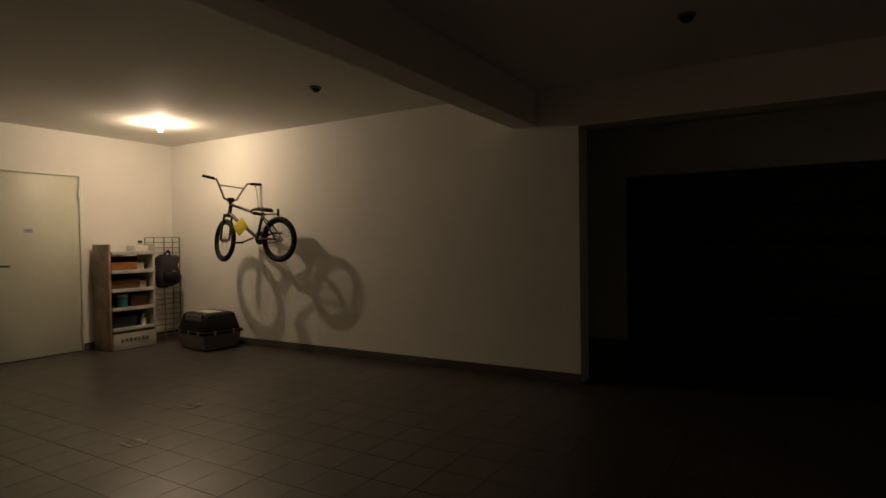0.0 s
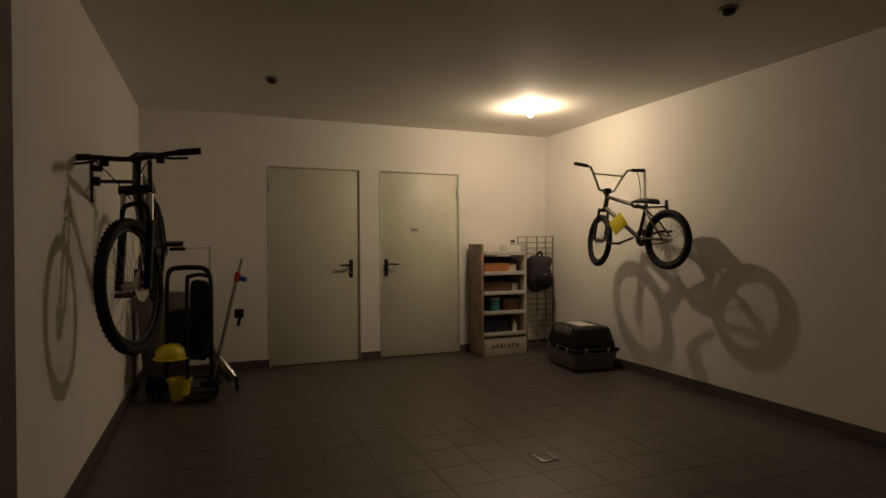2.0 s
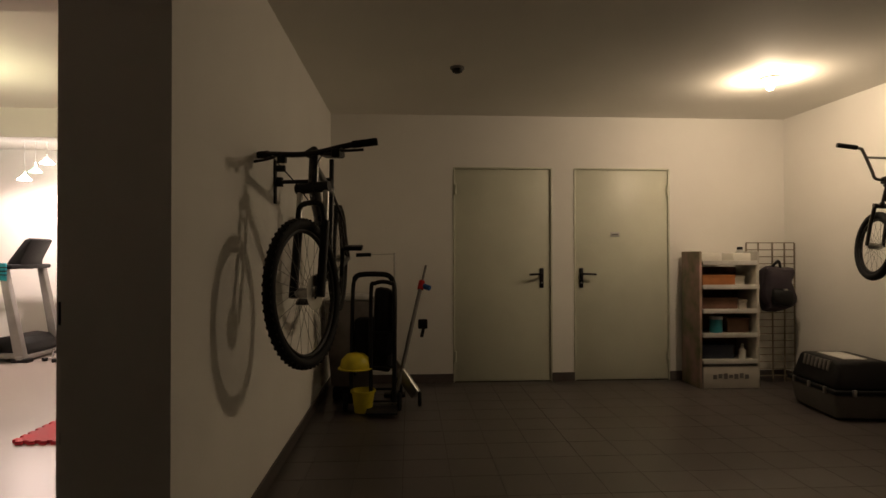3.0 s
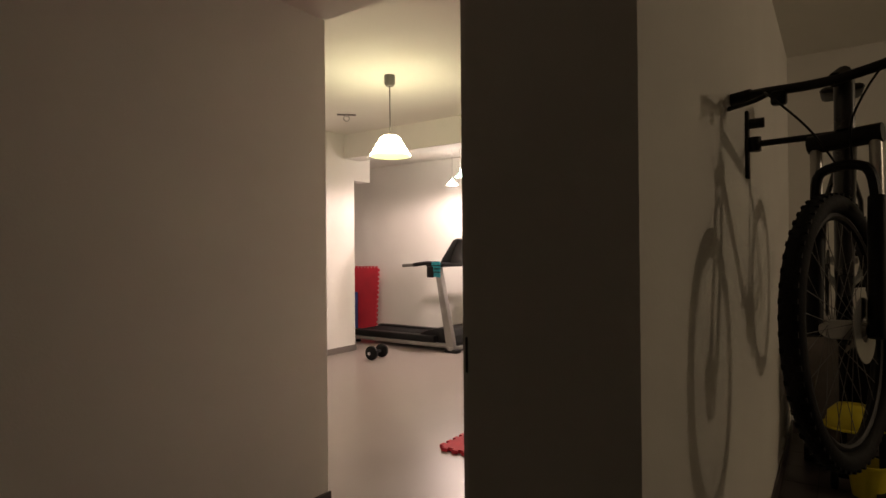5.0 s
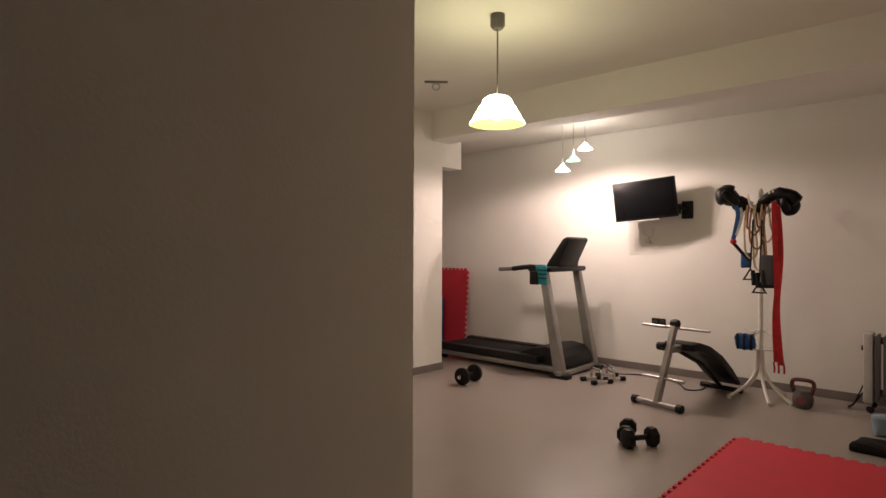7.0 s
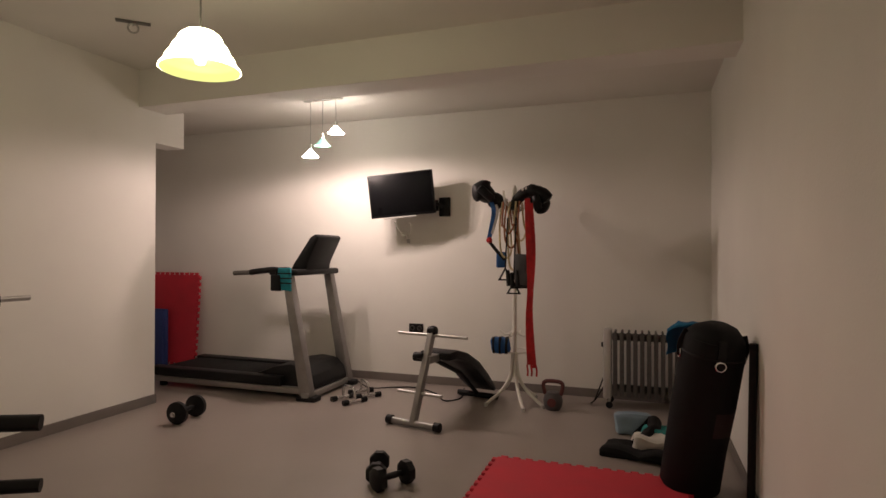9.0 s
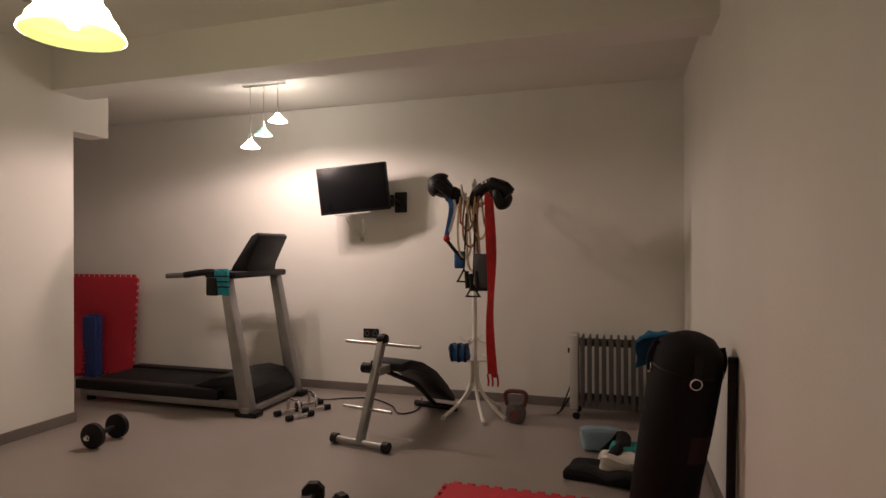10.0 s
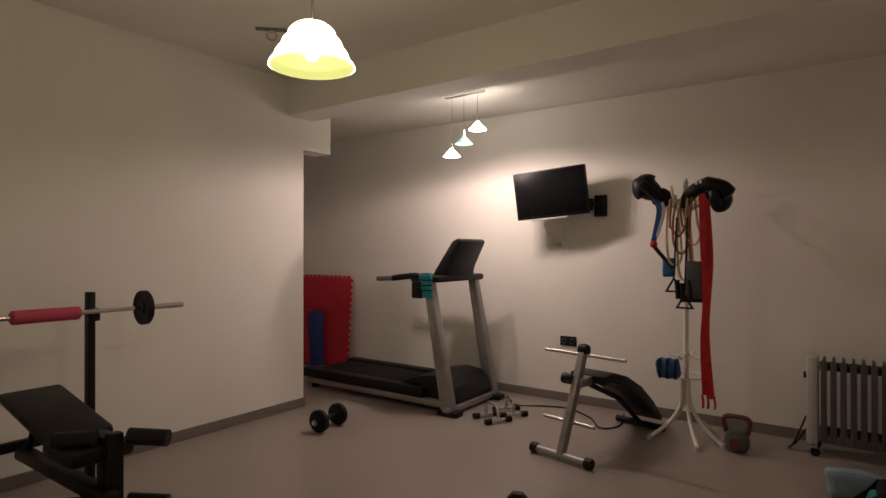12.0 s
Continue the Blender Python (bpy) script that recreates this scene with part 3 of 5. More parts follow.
def glove(name, label, place, rx, ry, rz, s=1.0):
    g = new(name)
    tagged(g, label, "boxing glove", "gloves on the coat stand")
    g.matrix_world = pose(*place, rx, ry, rz)
    fist = bmesh.new()
    bmesh.ops.create_uvsphere(fist, u_segments=20, v_segments=14, radius=0.075 * s)
    for v in fist.verts:
        v.co.x *= 1.25
        v.co.z *= 0.85 + 0.25 * (v.co.x > 0)
    part("fist", crumple(fist, 0.010, 14, 0), VINYL, g)
    part("thumb", crumple(T(smooth_path([(-0.07 * s, 0.05 * s, -0.02), (0.0, 0.075 * s, -0.02), (0.06 * s, 0.055 * s, -0.01)], 4), [0.02] + [0.028 * s] * 7 + [0.015], 10), 0.004, 12, 0), VINYL, g)
    part("cuff", crumple(L([(0.048 * s, 0), (0.058 * s, 0.02), (0.060 * s, 0.09), (0.052 * s, 0.10), (0.045 * s, 0.09), (0.04 * s, 0.02)], 18, pose(-0.06 * s, 0, 0, 0, -90, 0)), 0.004, 12, 0), VINYL, g)
    part("trim", T([(-0.155 * s, 0.056 * s * math.cos(k * math.tau / 16), 0.056 * s * math.sin(k * math.tau / 16)) for k in range(16)], 0.010, 6, True), WHITE, g, "white cuff trim")


glove("boxing_glove", "black leather boxing glove with white cuff on the stand", (SX + 0.10, SY - 0.235, 1.765), 0, -35, -60, 1.2)
ag = thing("boxing_glove", "large black boxing glove arched over the stand's hook", "boxing glove", (SX + 0.10, SY, -0.05), 0, "gloves on the coat stand")
part("cuff", crumple(T(smooth_path([(0.0, 0.005, 1.665), (0.01, 0.03, 1.725), (0.02, 0.085, 1.785)], 5), [0.022] + [0.040] * 5 + [0.044] * 5, 14), 0.006, 14, 0), VINYL, ag)
part("palm", crumple(T(smooth_path([(0.02, 0.07, 1.775), (0.02, 0.15, 1.815), (0.02, 0.24, 1.795), (0.01, 0.30, 1.735)], 5), [0.042] + [0.046] * 5 + [0.052] * 5 + [0.056] * 4 + [0.03], 14), 0.010, 14, 0), VINYL, ag)
part("thumb", crumple(T(smooth_path([(0.05, 0.20, 1.765), (0.07, 0.22, 1.715), (0.05, 0.225, 1.665)], 5), [0.02] + [0.034] * 9 + [0.014], 12), 0.006, 14, 0), VINYL, ag)
for k in range(5):
    part("print_bar", B((-0.003, -0.009, -0.012), (0.006, 0.009, 0.012), 0.002, pose(0.058, 0.10 + 0.028 * k, 1.825 + 0.006 * (2 - abs(k - 2)), 8 * (2 - k), -35, 0)), WHITE, ag, "white print")
fg = thing("boxing_glove", "black leather boxing glove hanging behind its pair", "boxing glove", (SX + 0.04, SY + 0.23, 1.66), 0, "gloves on the coat stand")
fist = bmesh.new()
bmesh.ops.create_uvsphere(fist, u_segments=20, v_segments=14, radius=0.068)
for v in fist.verts:
    v.co.z *= 1.15 + 0.2 * (v.co.z > 0)
part("fist", crumple(fist, 0.014, 14, 0), VINYL, fg)
part("cuff", crumple(L([(0.040, 0), (0.050, 0.02), (0.048, 0.07), (0.036, 0.075)], 18, pose(0.0, -0.03, 0.02, 40, 0, 0)), 0.004, 12, 0), VINYL, fg)


def strip(bm, pts, width, thick):
    """A flat strap along points, its width across x and y."""
    pts = smooth_path(pts, 6)
    rows = []
    for i, p in enumerate(pts):
        d = (pts[min(i + 1, len(pts) - 1)] - pts[max(i - 1, 0)]).normalized()
        u = d.cross(Vector((1, 0.1, 0.05))).normalized() * width / 2
        n = d.cross(u).normalized() * thick / 2
        rows.append([bm.verts.new(p + a) for a in (u + n, -u + n, -u - n, u - n)])
    for a, b in zip(rows, rows[1:]):
        for k in range(4):
            bm.faces.new((a[k], a[(k + 1) % 4], b[(k + 1) % 4], b[k]))
    bm.faces.new(rows[0][::-1])
    bm.faces.new(rows[-1])
    return bm


rb = thing("exercise_band", "long bright red cloth belt hanging from the stand", "belt", (SX + 0.16, SY + 0.15, 0))
part("belt", strip(bmesh.new(), [(0, -0.01, 1.70), (0.02, 0, 1.4), (0.0, 0.012, 1.0), (0.01, 0.0, 0.7), (0.0, 0.01, 0.36)], 0.044, 0.012), REDB, rb)
part("belt", strip(bmesh.new(), [(0.015, 0.02, 1.66), (0.0, 0.04, 1.25), (0.02, 0.02, 0.8), (0.015, 0.05, 0.34)], 0.034, 0.01), REDB, rb)
for dy in (-0.012, 0.02, 0.06):
    part("fringe", strip(bmesh.new(), [(0.005, dy, 0.36), (0.01, dy + 0.008, 0.31), (0.0, dy + 0.004, 0.27)], 0.014, 0.006), REDB, rb)
jr = thing("jump_rope", "coiled yellow and orange ropes hung on the stand", "rope", (SX + 0.12, SY + 0.025, 0))
ORANGE = surface("orange_rubber", (0.34, 0.13, 0.05), 0.5, scale=12, vary=0.2)
CREAM = surface("cream_rope", (0.62, 0.52, 0.30), 0.6, scale=18, vary=0.25)
for k, (y, low, mt) in enumerate([(-0.10, 1.22, CREAM), (-0.06, 1.30, ORANGE), (-0.03, 1.12, CREAM), (0.02, 1.36, CREAM), (0.05, 1.18, ORANGE), (-0.08, 1.42, ORANGE)]):
    part("rope", T(smooth_path([(0.01 * k, y, 1.68), (0.015, y - 0.02, 1.5), (0.02, y - 0.01, low + 0.06), (0.02, y + 0.04, low), (0.02, y + 0.08, low + 0.07), (0.01, y + 0.06, 1.5), (0, y + 0.04, 1.68)], 6), 0.008, 6), mt, jr)
for y, z in ((-0.05, 1.12), (-0.02, 1.10), (0.03, 1.12)):
    part("handle", T([(0.03, y, z), (0.035, y + 0.01, z - 0.13)], 0.017, 10), BLACK, jr, "black rope handle")
rt = thing("resistance_tube", "black stirrup handles on hanging resistance tubes", "resistance band", (SX + 0.15, SY + 0.045, 0))
for y, z in ((-0.09, 1.04), (-0.02, 0.93)):
    part("stirrup", T([(0, y, z + 0.09), (0, y - 0.05, z), (0, y + 0.05, z)], 0.014, 8, True), BLACK, rt)
    part("tube", T([(0, y, z + 0.09), (0, y + 0.02, 1.55)], 0.006, 6), BLACK, rt)
part("grip", T([(0, -0.04, 0.985), (0, 0.10, 0.99)], 0.017, 10), BLACK, rt)
part("panel", crumple(B((-0.02, -0.01, 0.99), (0.015, 0.10, 1.25), 0.008), 0.006, 10, 2), DARKDOOR, rt)
bs = thing("ankle_strap", "blue and black strap hanging from the glove", "strap", (SX + 0.12, SY + 0.025, -0.02))
part("strap", strip(bmesh.new(), [(0.0, -0.20, 1.71), (0.02, -0.17, 1.62), (0.0, -0.20, 1.47), (0.0, -0.215, 1.40)], 0.035, 0.010), BLUEC, bs, "blue strap")
part("strap", strip(bmesh.new(), [(0.02, -0.15, 1.68), (0.02, -0.14, 1.60), (0.0, -0.19, 1.44)], 0.02, 0.010), LIGHTGREY, bs, "grey strap edge")
bm = bmesh.new()
bmesh.ops.create_uvsphere(bm, u_segments=14, v_segments=10, radius=0.026)
bmesh.ops.translate(bm, vec=(0.01, -0.21, 1.385), verts=bm.verts[:])
part("ball", bm, REDB, bs, "red ball stop")
part("cord", T([(0.0, -0.21, 1.37), (0.01, -0.15, 1.30), (0.01, -0.08, 1.22)], 0.014, 8), BLACK, bs)
part("pad", crumple(B((-0.02, -0.15, 1.16), (0.02, -0.07, 1.29), 0.012), 0.008, 10, 2), BLUEC, bs, "dark blue pad")
wp = thing("wrist_weight", "blue and black padded wrist weight on the stand's lower hook", "weight cuff", (SX + 0.10, SY - 0.09, 0.43))
part("cuff", crumple(B((-0.05, -0.085, 0), (0.05, 0.075, 0.13), 0.03), 0.012, 10, 2), BLUEC, wp)
for y in (-0.055, 0.0, 0.05):
    part("band", crumple(B((-0.058, y - 0.012, -0.004), (0.058, y + 0.012, 0.134), 0.02), 0.010, 10, 1), BLACK, wp, "black binding")

kb = thing("kettlebell", "grey and red kettlebell standing on the floor", "kettlebell", (-8.86, -1.345, 0))
part("bell", L([(0, 0), (0.052, 0), (0.070, 0.03), (0.078, 0.07), (0.070, 0.11), (0.050, 0.14), (0, 0.152)], 24), surface("kettle_grey", (0.10, 0.09, 0.09), 0.5, scale=8, vary=0.2), kb)
part("handle", T(smooth_path([(0, -0.062, 0.12), (0, -0.078, 0.19), (0, -0.060, 0.222), (0, 0.0, 0.228), (0, 0.060, 0.222), (0, 0.078, 0.19), (0, 0.062, 0.12)], 5), 0.016, 10), surface("dull_red", (0.13, 0.035, 0.035), 0.5), kb, "dull red handle")
part("badge", L([(0, 0), (0.035, 0), (0.035, 0.004), (0, 0.004)], 18, pose(0.076, 0, 0.072, 0, 90, 0)), surface("badge_red", (0.16, 0.04, 0.04), 0.5), kb, "red badge")

# ---- oil heater ----
oh = thing("oil_radiator", "grey oil-filled radiator with upright fins on castors", "radiator", (-9.15, -0.95, 0))
HEAT = surface("heater_enamel", (0.10, 0.093, 0.09), 0.45, scale=7, vary=0.1)
for k in range(11):
    y = 0.075 + k * 0.052
    part("fin", B((-0.075, y - 0.009, 0.09), (0.085, y + 0.009, 0.625), 0.008), HEAT, oh)
    part("fin_edge", B((0.083, y - 0.017, 0.10), (0.091, y + 0.017, 0.615), 0.003), HEAT, oh)
part("control_box", B((-0.08, -0.02, 0.07), (0.09, 0.045, 0.635), 0.015), LIGHTGREY, oh, "light grey control box")
part("dial", L([(0, 0), (0.022, 0), (0.02, 0.018), (0, 0.018)], 14, pose(0.0, -0.02, 0.50, 90, 0, 0)), BLACK, oh)
for z in (0.15, 0.57):
    part("manifold", T([(0, 0.05, z), (0, 0.62, z)], 0.03, 12), HEAT, oh)
for y in (0.03, 0.56):
    part("axle", T([(-0.11, y, 0.06), (0.11, y, 0.06)], 0.010, 8), STEEL, oh)
    for s in (-1, 1):
        part("castor", L([(0, -0.011), (0.026, -0.011), (0.029, 0), (0.026, 0.011), (0, 0.011)], 14, pose(s * 0.10, y, 0.029, 0, 90, 0)), BLACK, oh)
part("cord", T(smooth_path([(0.0, -0.02, 0.15), (0.03, -0.08, 0.05), (0.02, -0.12, 0.012), (-0.1, -0.10, 0.012), (-0.12, -0.03, 0.2)], 5), 0.006, 6), BLACK, oh)

# ---- punching bag and odds beside it ----
pb = new("punching_bag")
tagged(pb, "black heavy punching bag leaning on the gym wall", "punching bag")
pb.matrix_world = pose(-7.56, -0.43, 0.012) @ Euler((radians(-8), radians(9), 0)).to_matrix().to_4x4()
R = 0.150
bm = L([(0, 0), (R * 0.9, 0), (R, 0.02), (R, 0.25), (R * 1.03, 0.5), (R * 1.02, 0.72), (R, 0.80), (R * 0.95, 0.835), (0, 0.84)], 32)
part("body", crumple(bm, 0.008, 5, 0), RUBBER, pb)
part("seam", T([(R * 1.01 * math.cos(k * math.tau / 32), R * 1.01 * math.sin(k * math.tau / 32), 0.76) for k in range(32)], 0.005, 6, True), BLACK, pb)
for a in (10, 100, 190, 280):
    ca, sa = math.cos(radians(a)), math.sin(radians(a))
    part("loop", strip(bmesh.new(), [(R * ca, R * sa, 0.72), (R * 1.04 * ca, R * 1.04 * sa, 0.79), (R * 0.9 * ca, R * 0.9 * sa, 0.86)], 0.035, 0.006), BLACK, pb)
    part("ring", T([(R * 1.05 * ca - sa * 0.024 * math.cos(k * math.tau / 14), R * 1.05 * sa + ca * 0.024 * math.cos(k * math.tau / 14), 0.735 + 0.024 * math.sin(k * math.tau / 14)) for k in range(14)], 0.004, 6, True), CHROME, pb, "chrome ring")
logo = bmesh.new()
for k in range(9):
    a0, a1 = radians(18 + k * 5), radians(18 + (k + 1) * 5)
    zz = 0.36
    q = [(a0, zz), (a1, zz), (a1, zz + 0.13), (a0, zz + 0.13)]
    logo.faces.new([logo.verts.new((R * 1.045 * math.cos(a), R * 1.045 * math.sin(a), z)) for a, z in q])
part("print", logo, surface("faded_red_print", (0.022, 0.007, 0.008), 0.7), pb, "dark red faded print")
part("top_cover", crumple(L([(R * 0.99, 0.79), (R * 0.93, 0.84), (R * 0.7, 0.885), (0.06, 0.905), (0, 0.905)], 24), 0.012, 9, 0), RUBBER, pb)
bc = thing("blue_cloth", "bright blue cloth lying over the punching bag's top", "cloth", (-7.50, -0.395, 0.835))
bm = bmesh.new()
bmesh.ops.create_grid(bm, x_segments=14, y_segments=10, size=0.5)
for v in bm.verts:
    x, y = v.co.x * 0.34, v.co.y * 0.18
    v.co = Vector((-0.03 + x * 0.5, y - 0.05, 0.055 - max(0, -x - 0.03) * 1.1 - max(0, abs(y) - 0.04) * 0.8)) + noise.noise_vector(Vector((x, y, 0)) * 14) * 0.022
g = bmesh.ops.solidify(bm, geom=bm.faces[:], thickness=0.006)
part("cloth", bm, surface("bright_blue_cloth", (0.01, 0.16, 0.34), 0.8, scale=20, vary=0.3, bump=0.4), bc)
pp = new("steel_pole")
tagged(pp, "dark steel pole leaning against the gym wall", "pole")
pp.matrix_world = Matrix.Identity(4)
part("rod", T([(-7.345, -0.165, 0.0), (-7.335, -0.152, 0.80)], 0.019, 12), BLACK, pp)
part("cap", T([(-7.335, -0.152, 0.79), (-7.335, -0.152, 0.82)], 0.0195, 12), RUBBER, pp)
gb = thing("gym_bag", "pale blue crumpled gym bag on the floor", "bag", (-8.42, -0.70, 0), 10)
part("body", crumple(B((-0.06, -0.15, 0.0), (0.05, 0.11, 0.15), 0.03), 0.018, 7, 3), surface("pale_blue_nylon", (0.27, 0.37, 0.46), 0.6, scale=9, vary=0.2, bump=0.3), gb)
part("handle", strip(bmesh.new(), [(0.065, 0.08, 0.14), (0.075, 0.03, 0.08), (0.07, -0.03, 0.02)], 0.03, 0.006), BLACK, gb)
jk = thing("jacket", "black jacket dropped in a heap on the floor", "jacket", (-7.98, -0.70, 0), -12)
part("cloth", crumple(B((-0.13, -0.20, 0.0), (0.12, 0.22, 0.055), 0.025), 0.04, 9, 4), RUBBER, jk)
part("sleeve", crumple(T(smooth_path([(-0.05, 0.0, 0.05), (-0.20, 0.05, 0.09), (-0.36, 0.04, 0.12)], 5), 0.05, 12), 0.02, 9, 0), RUBBER, jk)
for nm, lb, mt, pl_ in (("towel", "teal towel heaped on the floor", surface("teal_cloth", (0.02, 0.26, 0.24), 0.85, scale=16, vary=0.3, bump=0.4), (-8.22, -0.56, 0.06)), ("towel", "white crumpled towel heaped on the floor", surface("white_cloth", (0.62, 0.60, 0.55), 0.85, scale=16, vary=0.15, bump=0.4), (-8.06, -0.62, 0.05))):
    tt = thing(nm, lb, "towel", pl_)
    part("cloth", crumple(B((-0.10, -0.11, -0.05), (0.10, 0.11, 0.06), 0.03), 0.03, 9, 3), mt, tt)


# ---- foam mats ----
def puzzle(bm, side, tooth, thick, m, teeth=14, long=1):
    """A foam mat with puzzle-cut edges; long: its length in widths."""
    pts = []
    for e in range(4):
        a = e * math.pi / 2
        reach = long if e % 2 == 0 else 1
        wide = side * (1 if e % 2 == 0 else long)
        for k in range(teeth * reach):
            for f, o in ((0.0, 0), (0.30, 0), (0.20, 1), (0.80, 1), (0.70, 0)):
                u, v = -side * reach / 2 + (k + f) * side / teeth, -wide / 2 - o * tooth
                pts.append((u * math.cos(a) - v * math.sin(a), u * math.sin(a) + v * math.cos(a)))
    f = bm.faces.new([bm.verts.new((x, y, 0)) for x, y in pts])
    g = bmesh.ops.extrude_face_region(bm, geom=[f])
    bmesh.ops.translate(bm, vec=(0, 0, thick), verts=[e for e in g["geom"] if isinstance(e, bmesh.types.BMVert)])
    bmesh.ops.transform(bm, matrix=m, verts=bm.verts[:])
    return bm


mt = tagged(new("foam_mat"), "long red puzzle-edged foam mat lying on the gym floor", "exercise mat")
mt.matrix_world = pose(-6.56, -0.965, 0.002)
part("mat", puzzle(bmesh.new(), 1.05, 0.025, 0.022, Matrix.Identity(4), 14, 2), RED, mt, "", None)
for lb, sz, mat, x, y, lean, rr in (("red puzzle-edged foam mat leaning on the wall", 0.98, RED, -9.30, -5.83, 4, 0), ("red puzzle-edged foam mat leaning in the stack", 0.60, RED, -9.16, -6.14, 5, 0)):
    mt = tagged(new("foam_mat"), lb, "exercise mat", "leaning mats")
    mt.matrix_world = pose(x, y, sz / 2 + 0.03) @ Euler((0, radians(90 - lean), 0)).to_matrix().to_4x4()
    part("mat", puzzle(bmesh.new(), sz, 0.025, 0.022, Matrix.Identity(4)), mat, mt, "", None)
bl = thing("exercise_mat", "dark blue folded exercise mat standing against red mats", "exercise mat", (-9.19, -5.76, 0), 0)
part("mat", B((-0.03, -0.09, 0.0), (0.02, 0.09, 0.63), 0.012), BLUE, bl)
part("fold", B((0.022, -0.09, 0.0), (0.055, 0.085, 0.61), 0.012), BLUE, bl)

# ---- weight bench ----
wb = thing("weight_bench", "black weight bench with uprights and leg rollers", "weight bench", (-5.86, -4.20, 0))
for x in (-0.265, 0.40):
    part("upright", B((x - 0.02, -0.025, 0.0), (x + 0.02, 0.025, 1.09), 0.005), BLACK, wb)
    part("cradle", B((x - 0.03, 0.025, 0.93), (x + 0.03, 0.06, 1.0), 0.006), BLACK, wb)
    part("foot", B((x - 0.03, -0.22, 0.0), (x + 0.03, 0.22, 0.05), 0.01), BLACK, wb)
part("cross_bar", B((-0.22, -0.02, 0.30), (0.38, 0.02, 0.35), 0.005), BLACK, wb)
part("spine", B((0.03, 0.0, 0.26), (0.09, 1.0, 0.32), 0.006), BLACK, wb)
bm = B((-0.14, 0.02, 0.0), (0.14, 0.64, 0.055), 0.025)
bmesh.ops.transform(bm, matrix=Matrix.Translation((0.04, 0.03, 0.575)) @ Euler((radians(-11), 0, 0)).to_matrix().to_4x4(), verts=bm.verts[:])
part("backrest", bm, VINYL, wb, "black vinyl backrest pad")
part("seat", B((-0.07, 0.62, 0.43), (0.19, 0.92, 0.50), 0.025), VINYL, wb, "black vinyl seat pad")
part("strut", T([(0.06, 0.1, 0.32), (0.06, 0.25, 0.55)], 0.018, 8), BLACK, wb)
part("front_post", B((0.0, 0.84, 0.03), (0.06, 0.90, 0.53), 0.006), BLACK, wb)
part("front_foot", B((-0.20, 0.84, 0.0), (0.26, 0.90, 0.045), 0.01), BLACK, wb)
part("leg_lever", B((-0.005, 0.90, 0.10), (0.055, 0.95, 0.55), 0.006), BLACK, wb)
for z in (0.53, 0.26):
    for s in (-1, 1):
        part("roller", T([(0.03 + s * 0.05, 0.92 - s * 0.04, z), (0.03 + s * 0.15, 0.92 - s * 0.17, z - 0.01)], 0.036 if z > 0.4 else 0.03, 12), VINYL, wb, "black foam roller")

bb = thing("barbell", "chrome barbell with pink foam pad and black plates", "barbell", (-5.86, -4.135, 0.985))
part("bar", T([(0.78, 0, 0), (-0.77, 0, 0)], 0.0135, 12), CHROME, bb)
part("pad", T([(0.13, 0, 0), (0.12, 0, 0), (-0.18, 0, 0), (-0.19, 0, 0)], [0.025, 0.036, 0.036, 0.025], 16), surface("pink_foam", (0.55, 0.07, 0.13), 0.75, scale=9, vary=0.12, bump=0.4), bb, "pink foam neck pad")
for s in (-1, 1):
    part("plate", L([(0.014, -0.016), (0.03, -0.018), (0.035, -0.011), (0.084, -0.011), (0.092, -0.016), (0.101, -0.014), (0.101, 0.014), (0.092, 0.016), (0.084, 0.011), (0.035, 0.011), (0.03, 0.018), (0.014, 0.016)], 32, pose(s * 0.53, 0, 0, 0, 90, 0)), BLACK, bb, "black weight plate")
    part("sleeve", T([(s * 0.56, 0, 0), (s * 0.77, 0, 0)], 0.0165, 12), STEEL, bb)


# ---- bicycles ----
def wheel(parent, centre, radius, tyre, spokes, turn, knobs=0, name="wheel"):
    """A wheel in the plane of x and z, under the steering turn."""
    w = new(name)
    w.parent = parent
    w.matrix_local = turn @ Matrix.Translation(centre)
    ring = lambda r, n=40: [(r * math.cos(k * math.tau / n), 0, r * math.sin(k * math.tau / n)) for k in range(n)]
    ty = tube(bmesh.new(), ring(radius - tyre), tyre, 12, True)
    part("tyre", ty, RUBBER, w, "black rubber tyre")
    if knobs:
        bm = bmesh.new()
        for k in range(knobs):
            a = k * math.tau / knobs
            for y in (-tyre * 0.55, tyre * 0.55, 0):
                aa = a + (0.5 * math.tau / knobs if y == 0 else 0)
                rr = radius - (0.003 if y == 0 else tyre * 0.20)
                box(bm, (-0.006, y - 0.005, -0.004), (0.006, y + 0.005, 0.003), 0, pose(rr * math.cos(aa), 0, rr * math.sin(aa)) @ Euler((0, math.pi / 2 - aa, 0)).to_matrix().to_4x4())
        tagged(part("tread", bm, RUBBER, w), kind="stuff")
    rim = tube(bmesh.new(), ring(radius - 2 * tyre - 0.006), 0.011, 8, True)
    part("rim", rim, BLACK, w, "black rim")
    part("hub", T([(0, -0.05, 0), (0, -0.03, 0), (0, 0.03, 0), (0, 0.05, 0)], [0.012, 0.024, 0.024, 0.012], 12), STEEL, w)
    bm = bmesh.new()
    for k in range(spokes):
        a = k * math.tau / spokes
        s = 0.026 if k % 2 else -0.026
        tube(bm, [(0.02 * math.cos(a + 0.9), s, 0.02 * math.sin(a + 0.9)), ((radius - 2 * tyre) * math.cos(a), 0, (radius - 2 * tyre) * math.sin(a))], 0.0010, 4)
    part("spokes", bm, GREY, w, "thin dark spokes")
    return w


